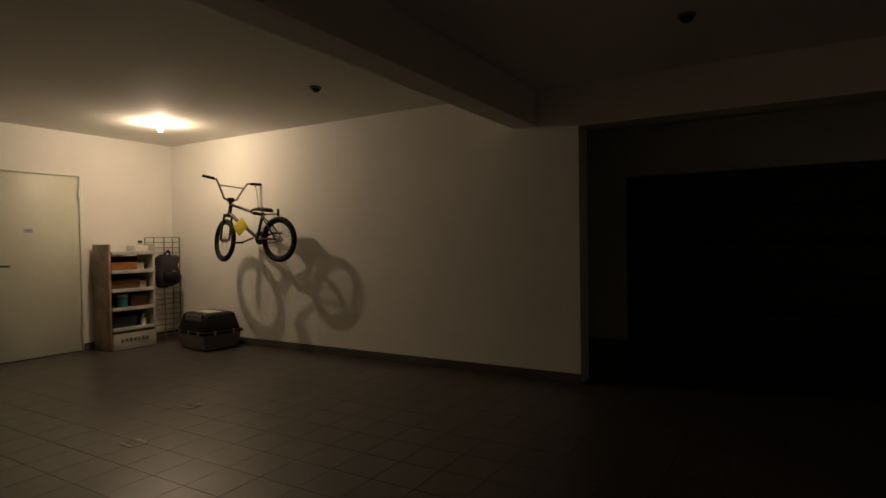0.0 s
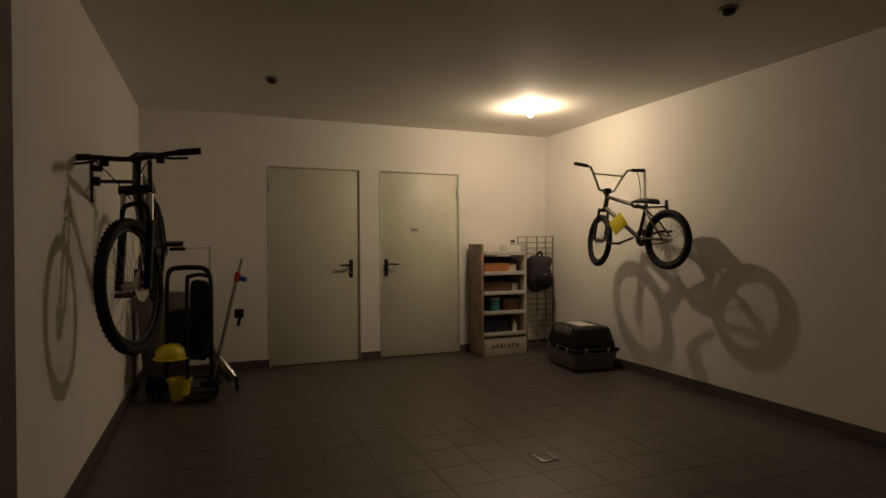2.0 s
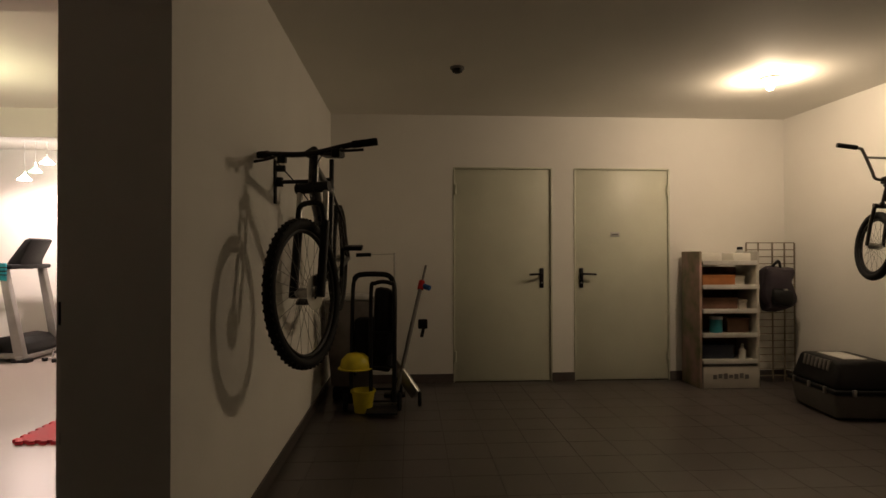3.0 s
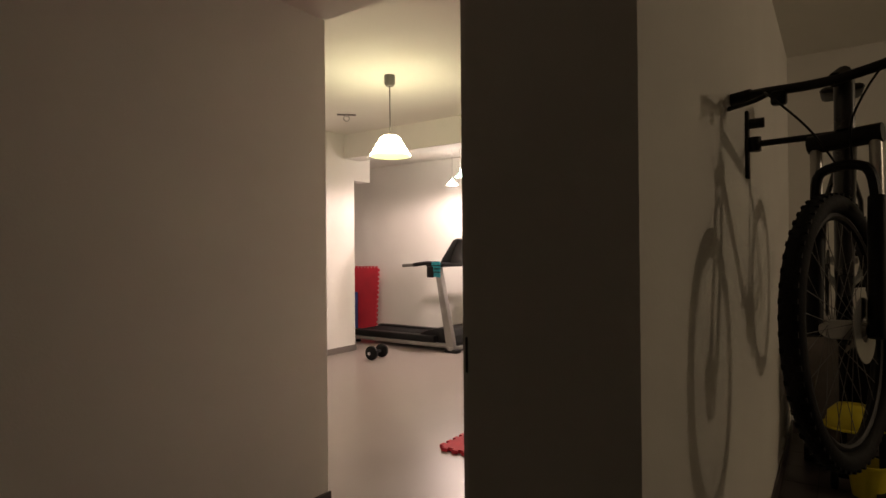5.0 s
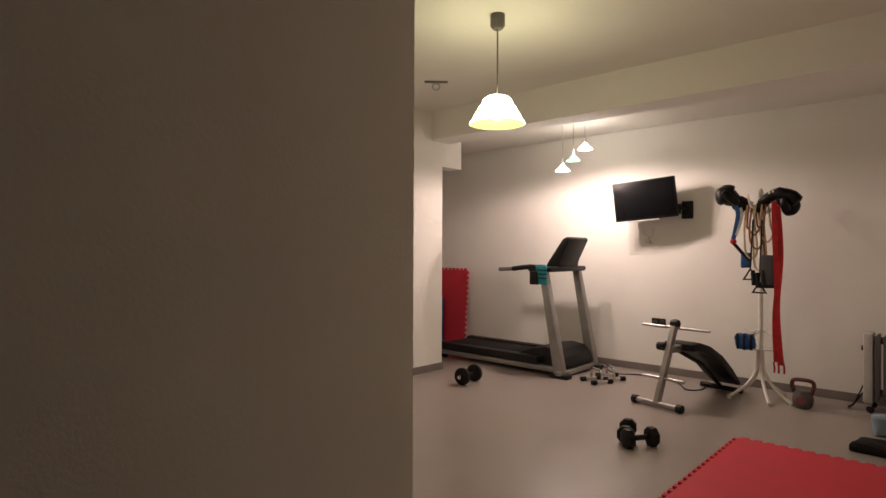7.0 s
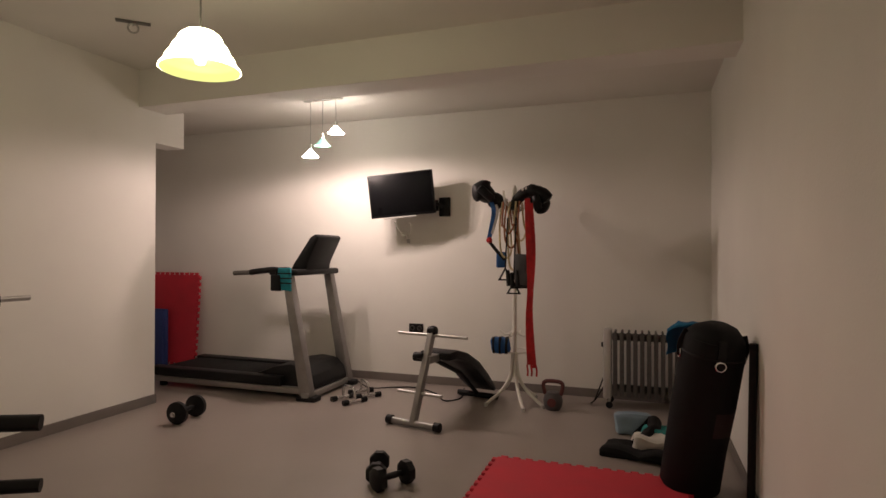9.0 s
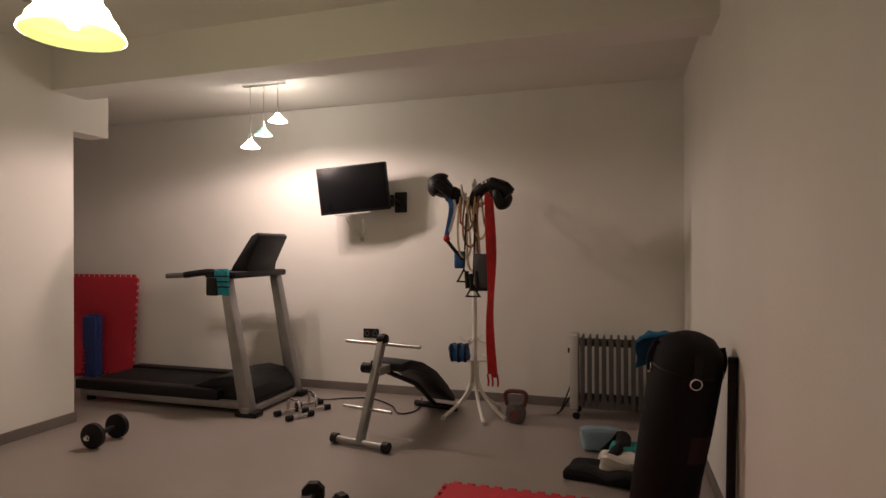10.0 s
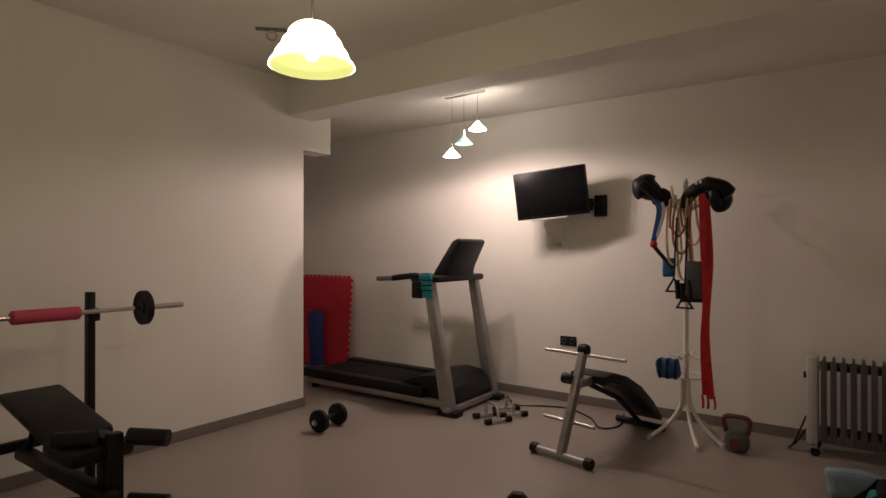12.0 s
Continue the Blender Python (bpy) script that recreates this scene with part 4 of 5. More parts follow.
def steering(top, low, deg):
    """The turn of the fork and bars about the head tube."""
    top, low = Vector(top), Vector(low)
    return Matrix.Translation(low) @ Matrix.Rotation(radians(deg), 4, top - low) @ Matrix.Translation(-low)


STILL = Matrix.Identity(4)


PAINT = surface("bike_paint", (0.02, 0.02, 0.023), 0.3, scale=14, vary=0.2, coat=0.4)
BRONZE = surface("bmx_paint", (0.03, 0.024, 0.022), 0.32, 0.4, scale=14, vary=0.2, coat=0.3)

# small trick bicycle on the long wall; its front points along -x
bx = thing("bmx_bicycle", "small dark trick bicycle hung on the wall with yellow plate", "bicycle", (-4.73, 4.445, 1.28), 182)
WB = 0.85
headT, headB = (0.74, 0, 0.41), (0.77, 0, 0.31)
TURN = steering(headT, headB, -17)
wheel(bx, (0, 0, 0), 0.25, 0.026, 28, STILL)
wheel(bx, (WB, 0, 0), 0.25, 0.026, 28, TURN)
BBP = (0.33, 0, 0.02)
seat = (0.24, 0, 0.27)
for nm, a, b, r in [("top_tube", headT, seat, 0.017), ("down_tube", headB, BBP, 0.019), ("seat_tube", (0.235, 0, 0.30), BBP, 0.016)]:
    part(nm, T([a, b], r, 10), BRONZE, bx)
part("head_tube", T([(0.752, 0, 0.435), headT, headB, (0.797, 0, 0.285)], 0.022, 12), BRONZE, bx)
for s in (-1, 1):
    part("chain_stay", T([BBP, (0.2, s * 0.04, 0.01), (0, s * 0.055, 0)], 0.010, 8), BRONZE, bx)
    part("seat_stay", T([(0.24, s * 0.01, 0.25), (0.12, s * 0.045, 0.14), (0, s * 0.055, 0)], 0.008, 8), BRONZE, bx)
    leg = [(TURN @ Vector(p)) for p in [(0.80, s * 0.045, 0.285), (0.83, s * 0.05, 0.15), (WB, s * 0.052, 0)]]
    part("fork_leg", T(leg, 0.013, 10), BRONZE, bx)
    bar = [(TURN @ Vector(p)) for p in smooth_path([(0.77, 0, 0.47), (0.77, s * 0.07, 0.475), (0.765, s * 0.10, 0.53), (0.75, s * 0.17, 0.655), (0.745, s * 0.20, 0.68), (0.73, s * 0.33, 0.69)], 5)]
    part("handlebar", T(bar, 0.011, 10), SILVER, bx, "grey raised handlebar")
    part("grip", T([(TURN @ Vector(p)) for p in [(0.737, s * 0.22, 0.682), (0.727, s * 0.35, 0.692)]], 0.017, 10), BLACK, bx, "black grip")
part("crossbar", T([(TURN @ Vector(p)) for p in [(0.755, -0.15, 0.62), (0.755, 0.15, 0.62)]], 0.008, 8), SILVER, bx)
part("fork_crown", T([(TURN @ Vector(p)) for p in [(0.80, -0.055, 0.285), (0.80, 0.055, 0.285)]], 0.018, 10), BRONZE, bx)
part("stem", B((-0.03, -0.03, -0.025), (0.04, 0.03, 0.025), 0.008, TURN @ Matrix.Translation(headT) @ pose(0.01, 0, 0.055)), BLACK, bx)
sad = bmesh.new()
prism(sad, [(0.12, 0.30), (0.14, 0.345), (0.25, 0.36), (0.36, 0.345), (0.37, 0.325), (0.25, 0.32)], 0.12, None, 0.015)
part("saddle", crumple(sad, 0.004, 8, 0), VINYL, bx)
part("seat_post", T([(0.235, 0, 0.26), (0.237, 0, 0.33)], 0.012, 10), STEEL, bx)
part("chainring", L([(0.02, -0.003), (0.075, -0.003), (0.078, 0), (0.075, 0.003), (0.02, 0.003)], 28, pose(BBP[0], -0.035, BBP[2], 90, 0, 0), True), BLACK, bx)
part("chain", T([(0, -0.035, 0.022), (BBP[0], -0.035, BBP[2] + 0.075), (BBP[0] + 0.06, -0.035, 0), (BBP[0], -0.035, BBP[2] - 0.07), (0, -0.035, -0.022)], 0.005, 6, True), BLACK, bx)
for s, x, z in ((1, 0.17, -0.05), (-1, -0.17, 0.05)):
    part("crank", T([(BBP[0], s * 0.06, BBP[2]), (BBP[0] + x, s * 0.075, BBP[2] + z)], 0.010, 8), BLACK, bx)
    part("pedal", B((BBP[0] + x - 0.045, s * 0.13 - 0.05, BBP[2] + z - 0.010), (BBP[0] + x + 0.045, s * 0.13 + 0.05, BBP[2] + z + 0.010), 0.004), BLACK, bx)
part("number_plate", B((-0.085, -0.004, -0.07), (0.085, 0.004, 0.07), 0.003, pose(0.56, 0.03, 0.15, 0, 38, 8)), YELLOW, bx, "bright yellow plate on the frame")
part("brake_cable", T(smooth_path([(TURN @ Vector((0.74, -0.26, 0.69))), (0.62, -0.27, 0.60), (0.52, -0.20, 0.42), (0.42, -0.08, 0.33)], 6), 0.004, 6), BLACK, bx)
hook = thing("wall_hook", "black steel wall hook carrying the small bicycle", "hook", (-5.08, GY, 1.60))
part("plate", B((-0.018, -0.008, -0.045), (0.018, 0, 0.04), 0.003), BLACK, hook)
part("arm", T(smooth_path([(0, -0.008, -0.02), (0, -0.2, -0.03), (0, -0.37, -0.032), (0, -0.40, 0.01)], 4), 0.008, 8), BLACK, hook)

# mountain bicycle on the other wall; its front points along x
mb = thing("mountain_bicycle", "black mountain bicycle hung nose-down on a wall bracket", "bicycle")
mb.matrix_world = pose(-5.37, 0.60, 1.204, 0, 8, 0)
WB = 1.10
wheel(mb, (0, 0, 0), 0.342, 0.026, 32, STILL, 60)
HT, HB = (0.85, 0, 0.60), (0.89, 0, 0.49)
TURN = steering(HT, HB, -17)
BARS = Matrix.Translation((0, 0, -0.035)) @ TURN
wheel(mb, (WB + 0.005, 0, 0), 0.342, 0.026, 32, TURN, 60)
BBP, SEAT = (0.42, 0, -0.04), (0.27, 0, 0.42)
for nm, a, b, r in [("top_tube", (0.85, 0, 0.57), SEAT, 0.021), ("down_tube", (0.89, 0, 0.48), BBP, 0.028), ("seat_tube", (0.26, 0, 0.46), BBP, 0.018), ("head_tube", (0.835, 0, 0.64), HB, 0.025)]:
    part(nm, T([a, b], r, 12), PAINT, mb)
part("seat_post", T([(0.26, 0, 0.44), (0.225, 0, 0.62)], 0.014, 10), BLACK, mb)
sad = bmesh.new()
prism(sad, [(0.08, 0.63), (0.10, 0.675), (0.22, 0.67), (0.34, 0.665), (0.36, 0.64), (0.22, 0.635)], 0.13, None, 0.016)
part("saddle", sad, VINYL, mb)
for s in (-1, 1):
    part("chain_stay", T([BBP, (0.25, s * 0.05, -0.02), (0, s * 0.068, 0)], 0.012, 8), PAINT, mb)
    part("seat_stay", T([(0.27, s * 0.012, 0.41), (0.15, s * 0.055, 0.25), (0, s * 0.068, 0)], 0.009, 8), PAINT, mb)
    up = [(TURN @ Vector(p)) for p in [(0.90, s * 0.068, 0.47), (0.965, s * 0.068, 0.28)]]
    lo = [(TURN @ Vector(p)) for p in [(0.955, s * 0.068, 0.31), (WB, s * 0.068, -0.02)]]
    part("stanchion", T(up, 0.015, 10), STEEL, mb, "bright fork stanchion")
    part("fork_leg", T(lo, 0.021, 10), BLACK, mb)
    bar = [(BARS @ Vector(p)) for p in smooth_path([(0.90, 0, 0.665), (0.90, s * 0.08, 0.67), (0.885, s * 0.2, 0.685), (0.86, s * 0.32, 0.69)], 5)]
    part("handlebar", T(bar, 0.0135, 10), BLACK, mb)
    part("grip", T([(BARS @ Vector(p)) for p in [(0.88, s * 0.22, 0.687), (0.857, s * 0.335, 0.69)]], 0.018, 10), RUBBER, mb)
    part("brake_lever", T([(BARS @ Vector(p)) for p in smooth_path([(0.89, s * 0.17, 0.675), (0.94, s * 0.19, 0.66), (0.93, s * 0.29, 0.655)], 4)], 0.007, 8), BLACK, mb)
    part("shifter", B((-0.025, -0.02, -0.03), (0.025, 0.02, 0.01), 0.008, Matrix.Translation((BARS @ Vector((0.895, s * 0.14, 0.665))))), BLACK, mb)
    part("cable", T([(BARS @ Vector(p)) for p in smooth_path([(0.90, s * 0.17, 0.67), (1.0, s * 0.13, 0.66), (0.99, s * 0.05, 0.55), (0.92, s * 0.02, 0.45)], 5)], 0.003, 6), BLACK, mb)
part("stem", T([(0.835, 0, 0.65), (BARS @ Vector((0.90, 0, 0.665)))], 0.020, 10), BLACK, mb)
part("fork_crown", T([(TURN @ Vector(p)) for p in [(0.90, -0.085, 0.47), (0.90, 0.085, 0.47)]], 0.026, 10), BLACK, mb)
part("fork_arch", T([(TURN @ Vector(p)) for p in smooth_path([(0.965, -0.068, 0.30), (0.95, -0.05, 0.39), (0.95, 0.05, 0.39), (0.965, 0.068, 0.30)], 5)], 0.013, 8), BLACK, mb)
part("brake_disc", L([(0.03, -0.001), (0.08, -0.001), (0.08, 0.001), (0.03, 0.001)], 28, TURN @ pose(WB + 0.005, 0.045, 0, 90, 0, 0), True), STEEL, mb)
part("chainring", L([(0.03, -0.003), (0.088, -0.003), (0.09, 0), (0.088, 0.003), (0.03, 0.003)], 28, pose(BBP[0], -0.05, BBP[2], 90, 0, 0), True), BLACK, mb)
part("chain", T([(0, -0.05, 0.04), (BBP[0], -0.05, BBP[2] + 0.088), (BBP[0] + 0.08, -0.05, BBP[2]), (BBP[0], -0.05, BBP[2] - 0.088), (0.0, -0.05, -0.10)], 0.005, 6, True), BLACK, mb)
for s in (-1, 1):
    part("crank", T([(BBP[0], s * 0.07, BBP[2]), (BBP[0] + s * 0.05, s * 0.085, BBP[2] + s * 0.165)], 0.012, 8), BLACK, mb)
    part("pedal", B((BBP[0] + s * 0.05 - 0.045, s * 0.145 - 0.05, BBP[2] + s * 0.165 - 0.011), (BBP[0] + s * 0.05 + 0.045, s * 0.145 + 0.05, BBP[2] + s * 0.165 + 0.011), 0.004), BLACK, mb)
br = thing("wall_bracket", "black folding bicycle bracket screwed to the wall", "bracket", (-4.85, BY, 1.625))
part("plate", B((-0.02, 0, -0.12), (0.02, 0.012, 0.12), 0.003), BLACK, br)
part("arm", T([(0, 0.012, 0.0), (0.02, 0.30, 0.005)], 0.011, 8), BLACK, br)
part("arm", T([(0, 0.012, 0.075), (0.0, 0.06, 0.075)], 0.018, 8), BLACK, br)
part("joint", L([(0, -0.025), (0.02, -0.025), (0.02, 0.025), (0, 0.025)], 12, pose(0, 0.03, 0.0)), BLACK, br)
part("cradle", B((-0.01, 0.28, -0.03), (0.05, 0.32, 0.02), 0.008), RUBBER, br)

# ---- shelf unit, grid rack and carrier in the corner ----
BEIGE = surface("beige_plastic", (0.50, 0.47, 0.42), 0.5, scale=8, vary=0.1)
WOODY = surface("orange_cardboard", (0.42, 0.16, 0.05), 0.7, scale=8, vary=0.2)
BROWN = surface("brown_cardboard", (0.16, 0.08, 0.05), 0.75, scale=8, vary=0.25)
PRINT = surface("printed_side", (0.40, 0.24, 0.22), 0.55, scale=5, vary=0.35, tint=(0.16, 0.22, 0.10))
sh = thing("shelf_unit", "pale display shelf with four boards full of boxes", "shelf", (-6.88, 3.98, 0))
for y in (-0.27, 0.27):
    part("side_panel", B((-0.17, y - 0.014, 0.0), (0.17, y + 0.014, 1.25), 0.006), PRINT if y < 0 else BEIGE, sh, "faded printed side panel" if y < 0 else "")
part("back_panel", B((-0.175, -0.255, 0.05), (-0.16, 0.255, 1.10)), BROWN, sh, "dark brown back panel")
for z in (0.24, 0.48, 0.70, 0.92, 1.14):
    part("board", B((-0.16, -0.255, z - 0.012), (0.18, 0.255, z + 0.016), 0.004), BEIGE, sh)
    part("lip", B((0.181, -0.255, z - 0.016), (0.189, 0.255, z + 0.026), 0.002), LIGHTGREY, sh, "light grey front strip")
part("header", B((-0.165, -0.255, 1.158), (-0.15, 0.10, 1.235), 0.004), WHITE, sh, "white header board")
part("top_box", B((-0.10, 0.08, 1.156), (0.10, 0.25, 1.235), 0.006), WHITE, sh)
part("plinth", B((-0.12, -0.25, 0.0), (0.175, 0.27, 0.20), 0.006), BEIGE, sh, "cream plinth box")
for k in range(7):
    part("letter_bar", B((0.175, -0.16 + k * 0.05, 0.085 + 0.008 * (k % 2)), (0.178, -0.125 + k * 0.05, 0.125 + 0.006 * (k % 3))), GREY, sh)
for nm, lb, cat, lo, hi, mt in [
    ("cardboard_box", "orange cardboard box on the shelf", "box", (-0.10, -0.23, 0.937), (0.13, 0.08, 1.03), WOODY),
    ("cardboard_box", "small white box on the shelf", "box", (-0.05, 0.10, 0.937), (0.08, 0.20, 1.02), WHITE),
    ("cardboard_box", "brown cardboard box on the shelf", "box", (-0.12, -0.24, 0.717), (0.10, 0.12, 0.82), BROWN),
    ("cardboard_box", "small pale box on the shelf", "box", (-0.02, 0.13, 0.717), (0.10, 0.21, 0.80), BEIGE),
    ("toolbox", "dark tool box on the shelf", "box", (-0.12, 0.02, 0.497), (0.10, 0.23, 0.63), BROWN),
    ("toolbox", "dark blue tool box on the low shelf", "box", (-0.12, -0.22, 0.257), (0.10, 0.08, 0.38), surface("dark_navy", (0.02, 0.03, 0.06), 0.5))]:
    o = thing(nm, lb, cat, (-6.88, 3.98, 0), 0, "boxes on the shelf")
    part("body", B(lo, hi, 0.006), mt, o)
    part("lid", B((lo[0] - 0.003, lo[1] - 0.003, hi[2] - 0.02), (hi[0] + 0.003, hi[1] + 0.003, hi[2] + 0.002), 0.003), mt, o)
tin = thing("tin_can", "turquoise tin with a pale lid on the shelf", "tin", (-6.80, 3.90, 0.497))
part("can", L([(0, 0), (0.055, 0), (0.057, 0.01), (0.055, 0.13), (0, 0.13)], 24), surface("turquoise_tin", (0.03, 0.25, 0.30), 0.35), tin)
part("lid", L([(0.058, 0.125), (0.058, 0.15), (0, 0.152)], 24), LIGHTGREY, tin)
bt = thing("bottle", "small white plastic bottle on the low shelf", "bottle", (-6.78, 4.14, 0.257))
part("body", L([(0, 0), (0.03, 0), (0.03, 0.08), (0.012, 0.10), (0.012, 0.12), (0, 0.12)], 16), WHITE, bt)
part("cap", L([(0.014, 0.115), (0.014, 0.135), (0, 0.136)], 12), LIGHTGREY, bt)
jar = thing("spray_bottle", "small black-capped bottle on the shelf top", "bottle", (-6.86, 4.17, 1.236))
part("body", L([(0, 0), (0.03, 0), (0.028, 0.03), (0, 0.03)], 14), LIGHTGREY, jar)
part("cap", L([(0.026, 0.03), (0.026, 0.055), (0, 0.058)], 14), BLACK, jar)

gr = thing("wire_rack", "free-standing bronze wire grid display rack", "rack", (-6.92, 4.52, 0))
WIRE = surface("bronze_wire", (0.30, 0.26, 0.20), 0.4, 0.6, scale=14, vary=0.2)
for y in (-0.24, -0.12, 0.02, 0.14, 0.24):
    part("upright", T([(-0.02, y, 0.0), (-0.02, y, 1.33)], 0.008, 8), WIRE, gr)
for k in range(20):
    part("wire", T([(-0.02, -0.24, 0.06 + k * 0.067), (-0.02, 0.24, 0.06 + k * 0.067)], 0.005, 6), WIRE, gr)
for y in (-0.23, 0.22):
    part("foot", T([(-0.15, y, 0.010), (0.17, y, 0.010)], 0.010, 8), WIRE, gr)
bk = thing("backpack", "dark backpack hung on the wire rack", "backpack", (-6.80, 4.50, 0.70))
part("body", crumple(B((-0.08, -0.15, 0.0), (0.08, 0.13, 0.40), 0.05), 0.045, 7, 3), surface("dark_plum_nylon", (0.035, 0.025, 0.035), 0.65, scale=12, vary=0.35, bump=0.3), bk)
part("pocket", crumple(B((0.06, -0.11, 0.04), (0.11, 0.08, 0.20), 0.03), 0.025, 9, 2), BLACK, bk)
part("buckle", B((0.10, -0.02, 0.19), (0.115, 0.02, 0.205), 0.002), STEEL, bk)
part("strap", T(smooth_path([(0.0, -0.08, 0.37), (0.05, -0.03, 0.46), (0.0, 0.03, 0.37)], 5), 0.012, 8), BLACK, bk)

cr = thing("pet_carrier", "black and grey plastic pet carrier on the floor", "pet carrier", (-5.93, 4.44, 0), -6)


def tapered(z0, z1, a0, b0, a1, b1, bevel, m=None):
    bm = B((-1, -1, z0), (1, 1, z1))
    for v in bm.verts:
        a, b = (a1, b1) if v.co.z > (z0 + z1) / 2 else (a0, b0)
        v.co.x *= a
        v.co.y *= b
    bmesh.ops.bevel(bm, geom=bm.edges[:], offset=bevel, segments=3, affect="EDGES", profile=0.5)
    return bm


part("lower_shell", tapered(0.0, 0.20, 0.27, 0.215, 0.305, 0.245, 0.03), GREY, cr, "dark grey lower shell")
part("upper_shell", tapered(0.215, 0.43, 0.30, 0.24, 0.245, 0.19, 0.035), BLACK, cr, "black upper shell")
part("rim", tapered(0.19, 0.225, 0.315, 0.255, 0.315, 0.255, 0.012), BLACK, cr)
part("top_label", B((-0.16, -0.10, 0.428), (0.16, 0.08, 0.434), 0.002), LIGHTGREY, cr, "pale sheet on the top")
for k in range(7):
    part("vent", B((-0.16 + k * 0.05, -0.226, 0.29), (-0.13 + k * 0.05, -0.205, 0.37), 0.004, pose(0, 0, 0, -12, 0, 0) @ pose(0, -0.058, 0.0)), GREY, cr)
for x in (-0.2, 0.0, 0.2):
    part("clip", B((x - 0.014, -0.268, 0.185), (x + 0.014, -0.25, 0.235), 0.004), STEEL, cr, "pale clip")
for y in (-0.12, 0.12):
    part("clip", B((0.31, y - 0.014, 0.185), (0.328, y + 0.014, 0.235), 0.004), STEEL, cr, "pale clip")

# ---- stroller and odds under the mountain bicycle ----
sr = thing("stroller", "folded black stroller standing in the corner", "stroller", (-6.30, 0.74, 0))
for y in (-0.14, 0.20):
    part("frame_leg", T(smooth_path([(0.14, y, 0.06), (0.05, y, 0.50), (-0.02, y, 0.92), (-0.03, y * 0.9, 1.03)], 5), 0.017, 10), BLACK, sr)
    part("rear_leg", T([(-0.02, y, 0.60), (-0.28, y, 0.07)], 0.014, 10), BLACK, sr)
part("handle", T(smooth_path([(-0.03, -0.13, 1.02), (-0.04, -0.08, 1.06), (-0.04, 0.12, 1.06), (-0.03, 0.18, 1.02)], 5), 0.022, 10), RUBBER, sr)
part("seat_cloth", crumple(B((-0.10, -0.12, 0.28), (0.04, 0.18, 0.72), 0.03), 0.025, 5, 3), RUBBER, sr, "black cloth seat")
part("axle", T([(0.14, -0.18, 0.07), (0.14, 0.24, 0.07)], 0.010, 8), BLACK, sr)
for x, y in ((0.14, -0.18), (0.14, 0.24), (-0.28, -0.18), (-0.28, 0.24)):
    part("wheel", L([(0, -0.018), (0.05, -0.018), (0.07, -0.012), (0.07, 0.012), (0.05, 0.018), (0, 0.018)], 20, pose(x, y, 0.07, 90, 0, 0)), RUBBER, sr)
part("rear_axle", T([(-0.28, -0.18, 0.07), (-0.28, 0.24, 0.07)], 0.010, 8), BLACK, sr)
hc = thing("hand_cart", "folded black hand cart with a dark bag strapped on", "cart", (-6.12, 0.86, 0))
part("frame", T(smooth_path([(0.02, -0.10, 0.08), (0.0, -0.10, 0.90), (-0.01, -0.07, 1.00), (-0.01, 0.05, 1.00), (0.0, 0.08, 0.90), (0.02, 0.08, 0.08)], 5), 0.016, 10), BLACK, hc)
part("toe_plate", B((-0.02, -0.13, 0.03), (0.20, 0.11, 0.045), 0.004), BLACK, hc)
for z in (0.35, 0.62):
    part("cross_bar", T([(0.01, -0.10, z), (0.01, 0.08, z)], 0.010, 8), BLACK, hc)
part("bag", crumple(B((-0.14, -0.09, 0.40), (-0.01, 0.07, 0.96), 0.05), 0.03, 5, 3), RUBBER, hc, "dark soft bag")
for y in (-0.14, 0.12):
    part("wheel", L([(0, -0.014), (0.05, -0.014), (0.062, 0), (0.05, 0.014), (0, 0.014)], 18, pose(-0.02, y, 0.062, 90, 0, 0)), RUBBER, hc)
part("axle", T([(-0.02, -0.14, 0.062), (-0.02, 0.12, 0.062)], 0.008, 8), STEEL, hc)
bs2 = thing("storage_basket", "grey canvas basket holding folded cloth in the corner", "basket", (-6.66, 0.56, 0))
part("basket", crumple(tapered(0.10, 0.84, 0.15, 0.16, 0.19, 0.21, 0.02), 0.014, 4, 2), surface("grey_canvas", (0.24, 0.21, 0.19), 0.8, scale=8, vary=0.25, bump=0.3), bs2, "grey canvas basket body")
part("rim", T([(-0.19, -0.21, 0.845), (0.19, -0.21, 0.845), (0.19, 0.21, 0.845), (-0.19, 0.21, 0.845)], 0.007, 6, True), STEEL, bs2)
part("base", B((-0.14, -0.15, 0.0), (0.14, 0.15, 0.099), 0.01), BLACK, bs2)
part("folded_cloth", crumple(B((-0.14, -0.16, 0.80), (0.14, 0.16, 0.88), 0.03), 0.03, 6, 2), LIGHTGREY, bs2, "pale folded cloth")
for lb, p, r in (("yellow toy helmet hung in the stroller", (-6.14, 0.64, 0.36), 0.115), ("yellow toy bucket on the stroller's base", (-6.12, 0.70, 0.115), 0.09)):
    hl = thing("toy_helmet" if r > 0.1 else "toy_bucket", lb, "toy", p)
    if r > 0.1:
        part("shell", L([(r, -0.02), (r * 1.05, 0.0), (r * 0.95, 0.05), (r * 0.6, 0.09), (0, 0.105)], 20), YELLOW, hl)
        part("brim", L([(r * 0.9, -0.025), (r * 1.2, -0.022), (r * 1.2, -0.014), (r * 0.9, -0.012)], 20, None, True), YELLOW, hl)
    else:
        part("pail", L([(0, -0.11), (r * 0.75, -0.11), (r, 0.05), (r * 0.95, 0.05), (r * 0.7, -0.10), (0, -0.10)], 20), YELLOW, hl)
        part("rim", L([(r * 0.97, 0.045), (r * 1.1, 0.045), (r * 1.1, 0.06), (r * 0.97, 0.06)], 20, None, True), YELLOW, hl)
sc = thing("kick_scooter", "silver kick scooter with black grips against the wall", "scooter", (-6.42, 1.04, 0), 0)
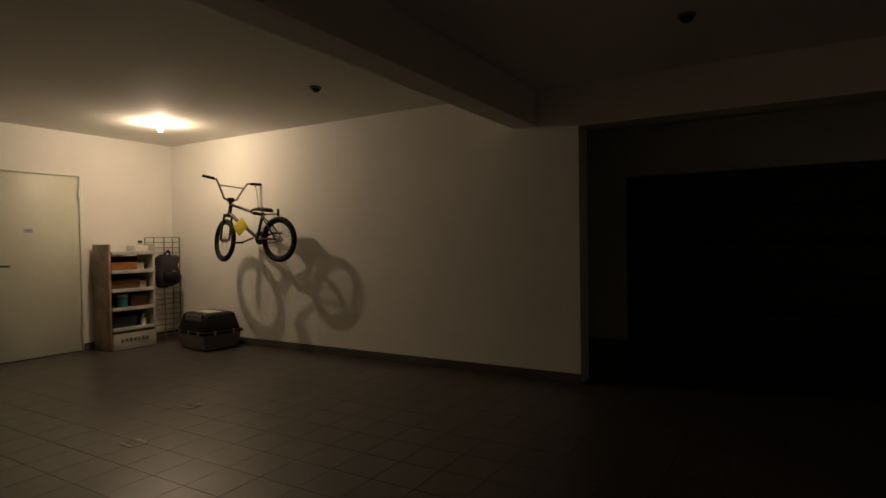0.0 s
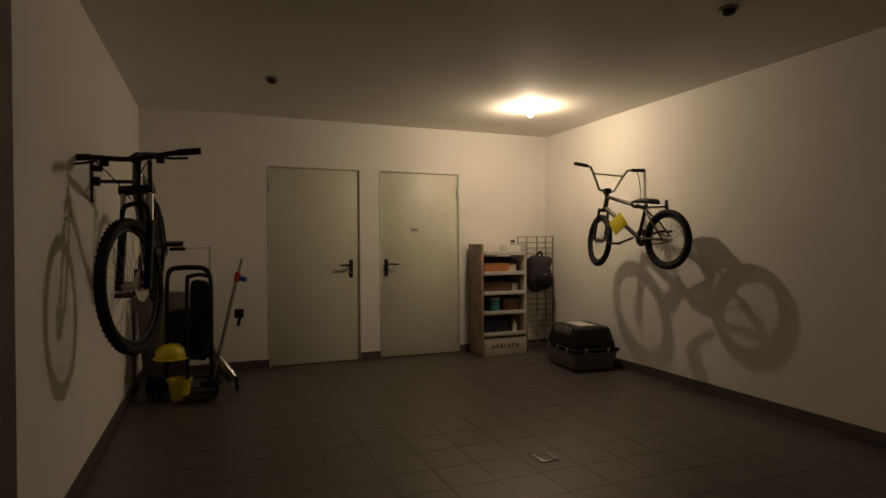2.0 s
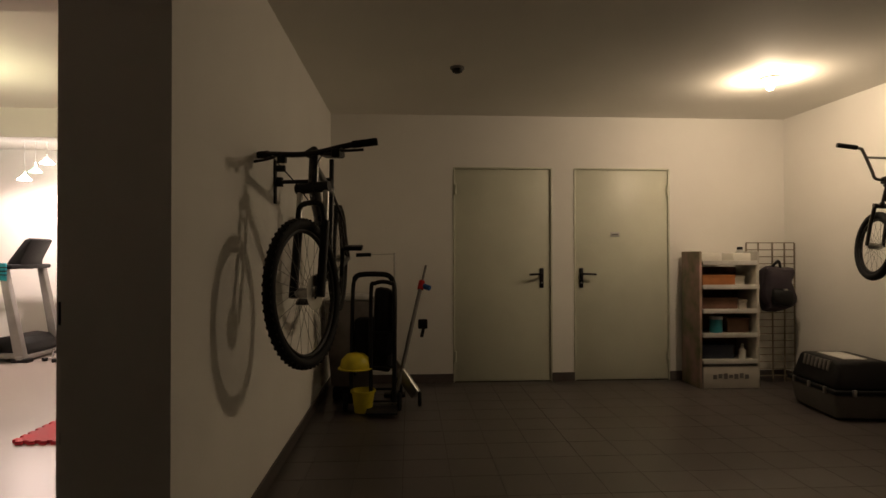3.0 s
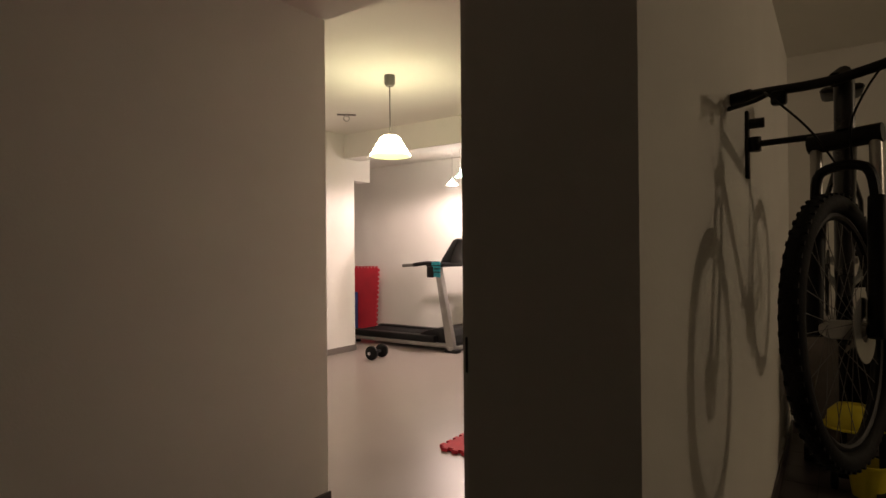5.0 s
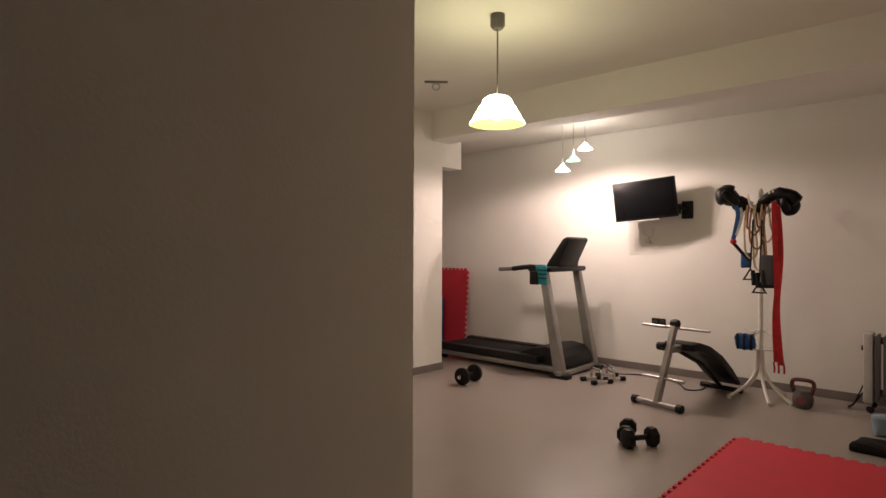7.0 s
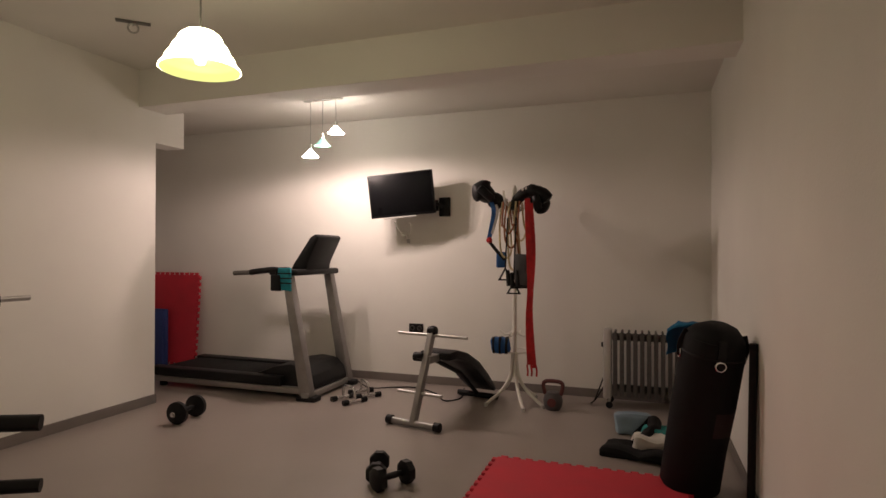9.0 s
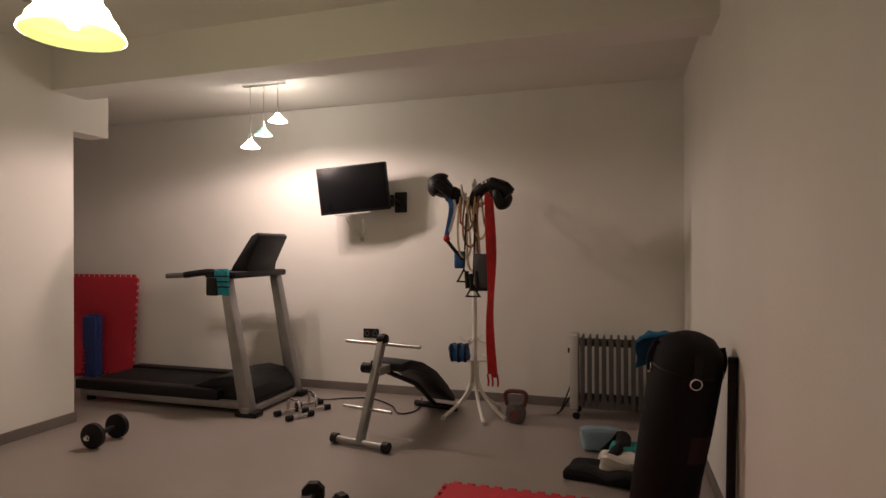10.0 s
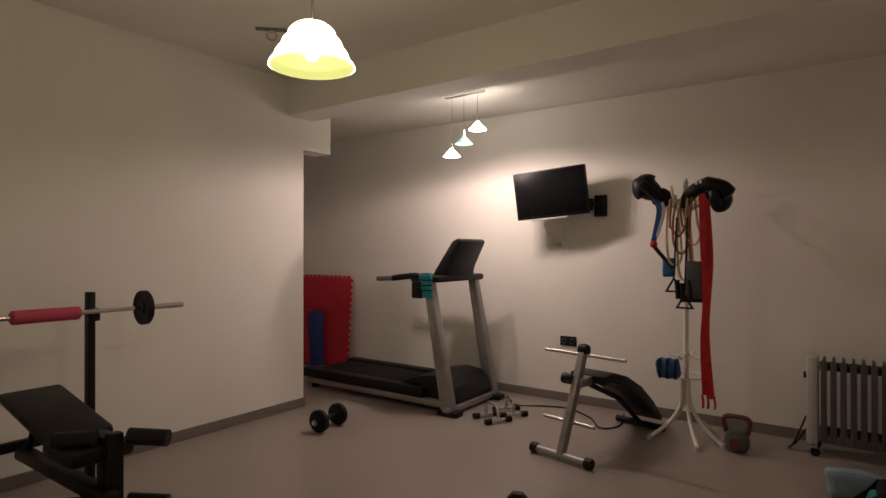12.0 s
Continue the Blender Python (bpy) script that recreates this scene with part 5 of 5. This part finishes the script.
part("deck", B((-0.02, -0.05, -0.0), (0.02, 0.05, 0.46), 0.008, along((0.14, 0.07, 0.09), (-0.02, -0.16, 0.40))), STEEL, sc, "silver deck")
part("steering_tube", T([(0.10, -0.08, 0.12), (0.02, 0.03, 0.60), (-0.06, 0.12, 0.98)], 0.017, 10), SILVER, sc)
part("collar", T([(-0.045, 0.11, 0.93), (-0.07, 0.125, 1.0)], 0.026, 10), REDB, sc, "red clamp")
part("lever_bar", T([(-0.07, 0.125, 0.99), (-0.10, 0.16, 1.13)], 0.010, 8), GREY, sc)
part("grip", T([(-0.06, 0.13, 0.96), (-0.03, 0.19, 0.94)], 0.024, 10), BLUEC, sc, "blue end cap")
part("bracket", B((-0.06, 0.09, 0.60), (-0.02, 0.17, 0.68), 0.01), BLACK, sc)
part("pin", T([(-0.04, 0.14, 0.62), (-0.03, 0.12, 0.53)], 0.014, 8), BLACK, sc)
for x, y, z in ((0.17, 0.10, 0.062), (0.10, -0.12, 0.062)):
    part("wheel", L([(0, -0.014), (0.05, -0.014), (0.062, 0), (0.05, 0.014), (0, 0.014)], 20, pose(x, y, z, 90, 0, 0)), RUBBER, sc)
part("rear_bracket", T([(0.14, 0.07, 0.09), (0.17, 0.10, 0.062)], 0.013, 8), STEEL, sc)
pm = thing("bicycle_pump", "tall floor pump with black handle against the wall", "pump", (-6.60, 0.93, 0))
part("barrel", T([(0, 0, 0.03), (0, 0, 1.24)], 0.009, 10), LIGHTGREY, pm)
part("handle", T([(0.0, -0.01, 1.23), (0.10, -0.32, 1.22)], 0.004, 6), STEEL, pm)
part("grip", T([(0.065, -0.20, 1.223), (0.10, -0.32, 1.22)], 0.016, 10), BLACK, pm)
part("foot", B((-0.05, -0.09, 0.0), (0.05, 0.09, 0.03), 0.008), BLACK, pm)

# ---- floor drains and tiles ----
for x, y in ((-3.92, 2.76), (-3.51, 2.06)):
    dr = thing("floor_drain", "small square steel drain cover in the tiled floor", "drain", (x, y, 0.0), 0, "floor drains")
    part("frame", B((-0.065, -0.055, 0.001), (0.065, 0.055, 0.006), 0.002), SILVER, dr)
    for k in range(5):
        part("slot", B((-0.055 + k * 0.024, -0.04, 0.006), (-0.043 + k * 0.024, 0.04, 0.0075)), BLACK, dr)

TS, GAP, OFF = 0.267, 0.003, 0.221
tile_mesh = to_mesh("tile", B((GAP / 2, GAP / 2, -0.01), (TS - GAP / 2, TS - GAP / 2, 0.0), 0.0), TILE)
rest, near = bmesh.new(), 0
ix = range(int((GX - 0.01) / TS) - 1, int(3.0 / TS) + 1)
for i in ix:
    for j in range(-7, 27):
        x0, y0 = i * TS, j * TS + OFF
        x1, y1 = min(x0 + TS, 3.0), min(y0 + TS, 7.05)
        x0c, y0c = max(x0, GX), max(y0, PY)
        if y0 < BY and x0 + TS < BX + 0.02:
            if y0 + TS <= BY:
                continue
            y0c = BY
        if x1 - x0c < 0.03 or y1 - y0c < 0.03:
            continue
        whole = x0c == x0 and y0c == y0 and x1 == x0 + TS and y1 == y0 + TS
        if whole and -5.6 < x0 < -1.4 and 0.9 < y0 < 4.4 and near < 290:
            o = new("tile", tile_mesh)
            o.parent, o.location = floor, (x0, y0, 0)
            near += 1
        else:
            box(rest, (x0c + GAP / 2, y0c + GAP / 2, -0.01), (x1 - GAP / 2, y1 - GAP / 2, -0.0))
tagged(part("tiles", rest, TILE, floor, "", None), kind="stuff")
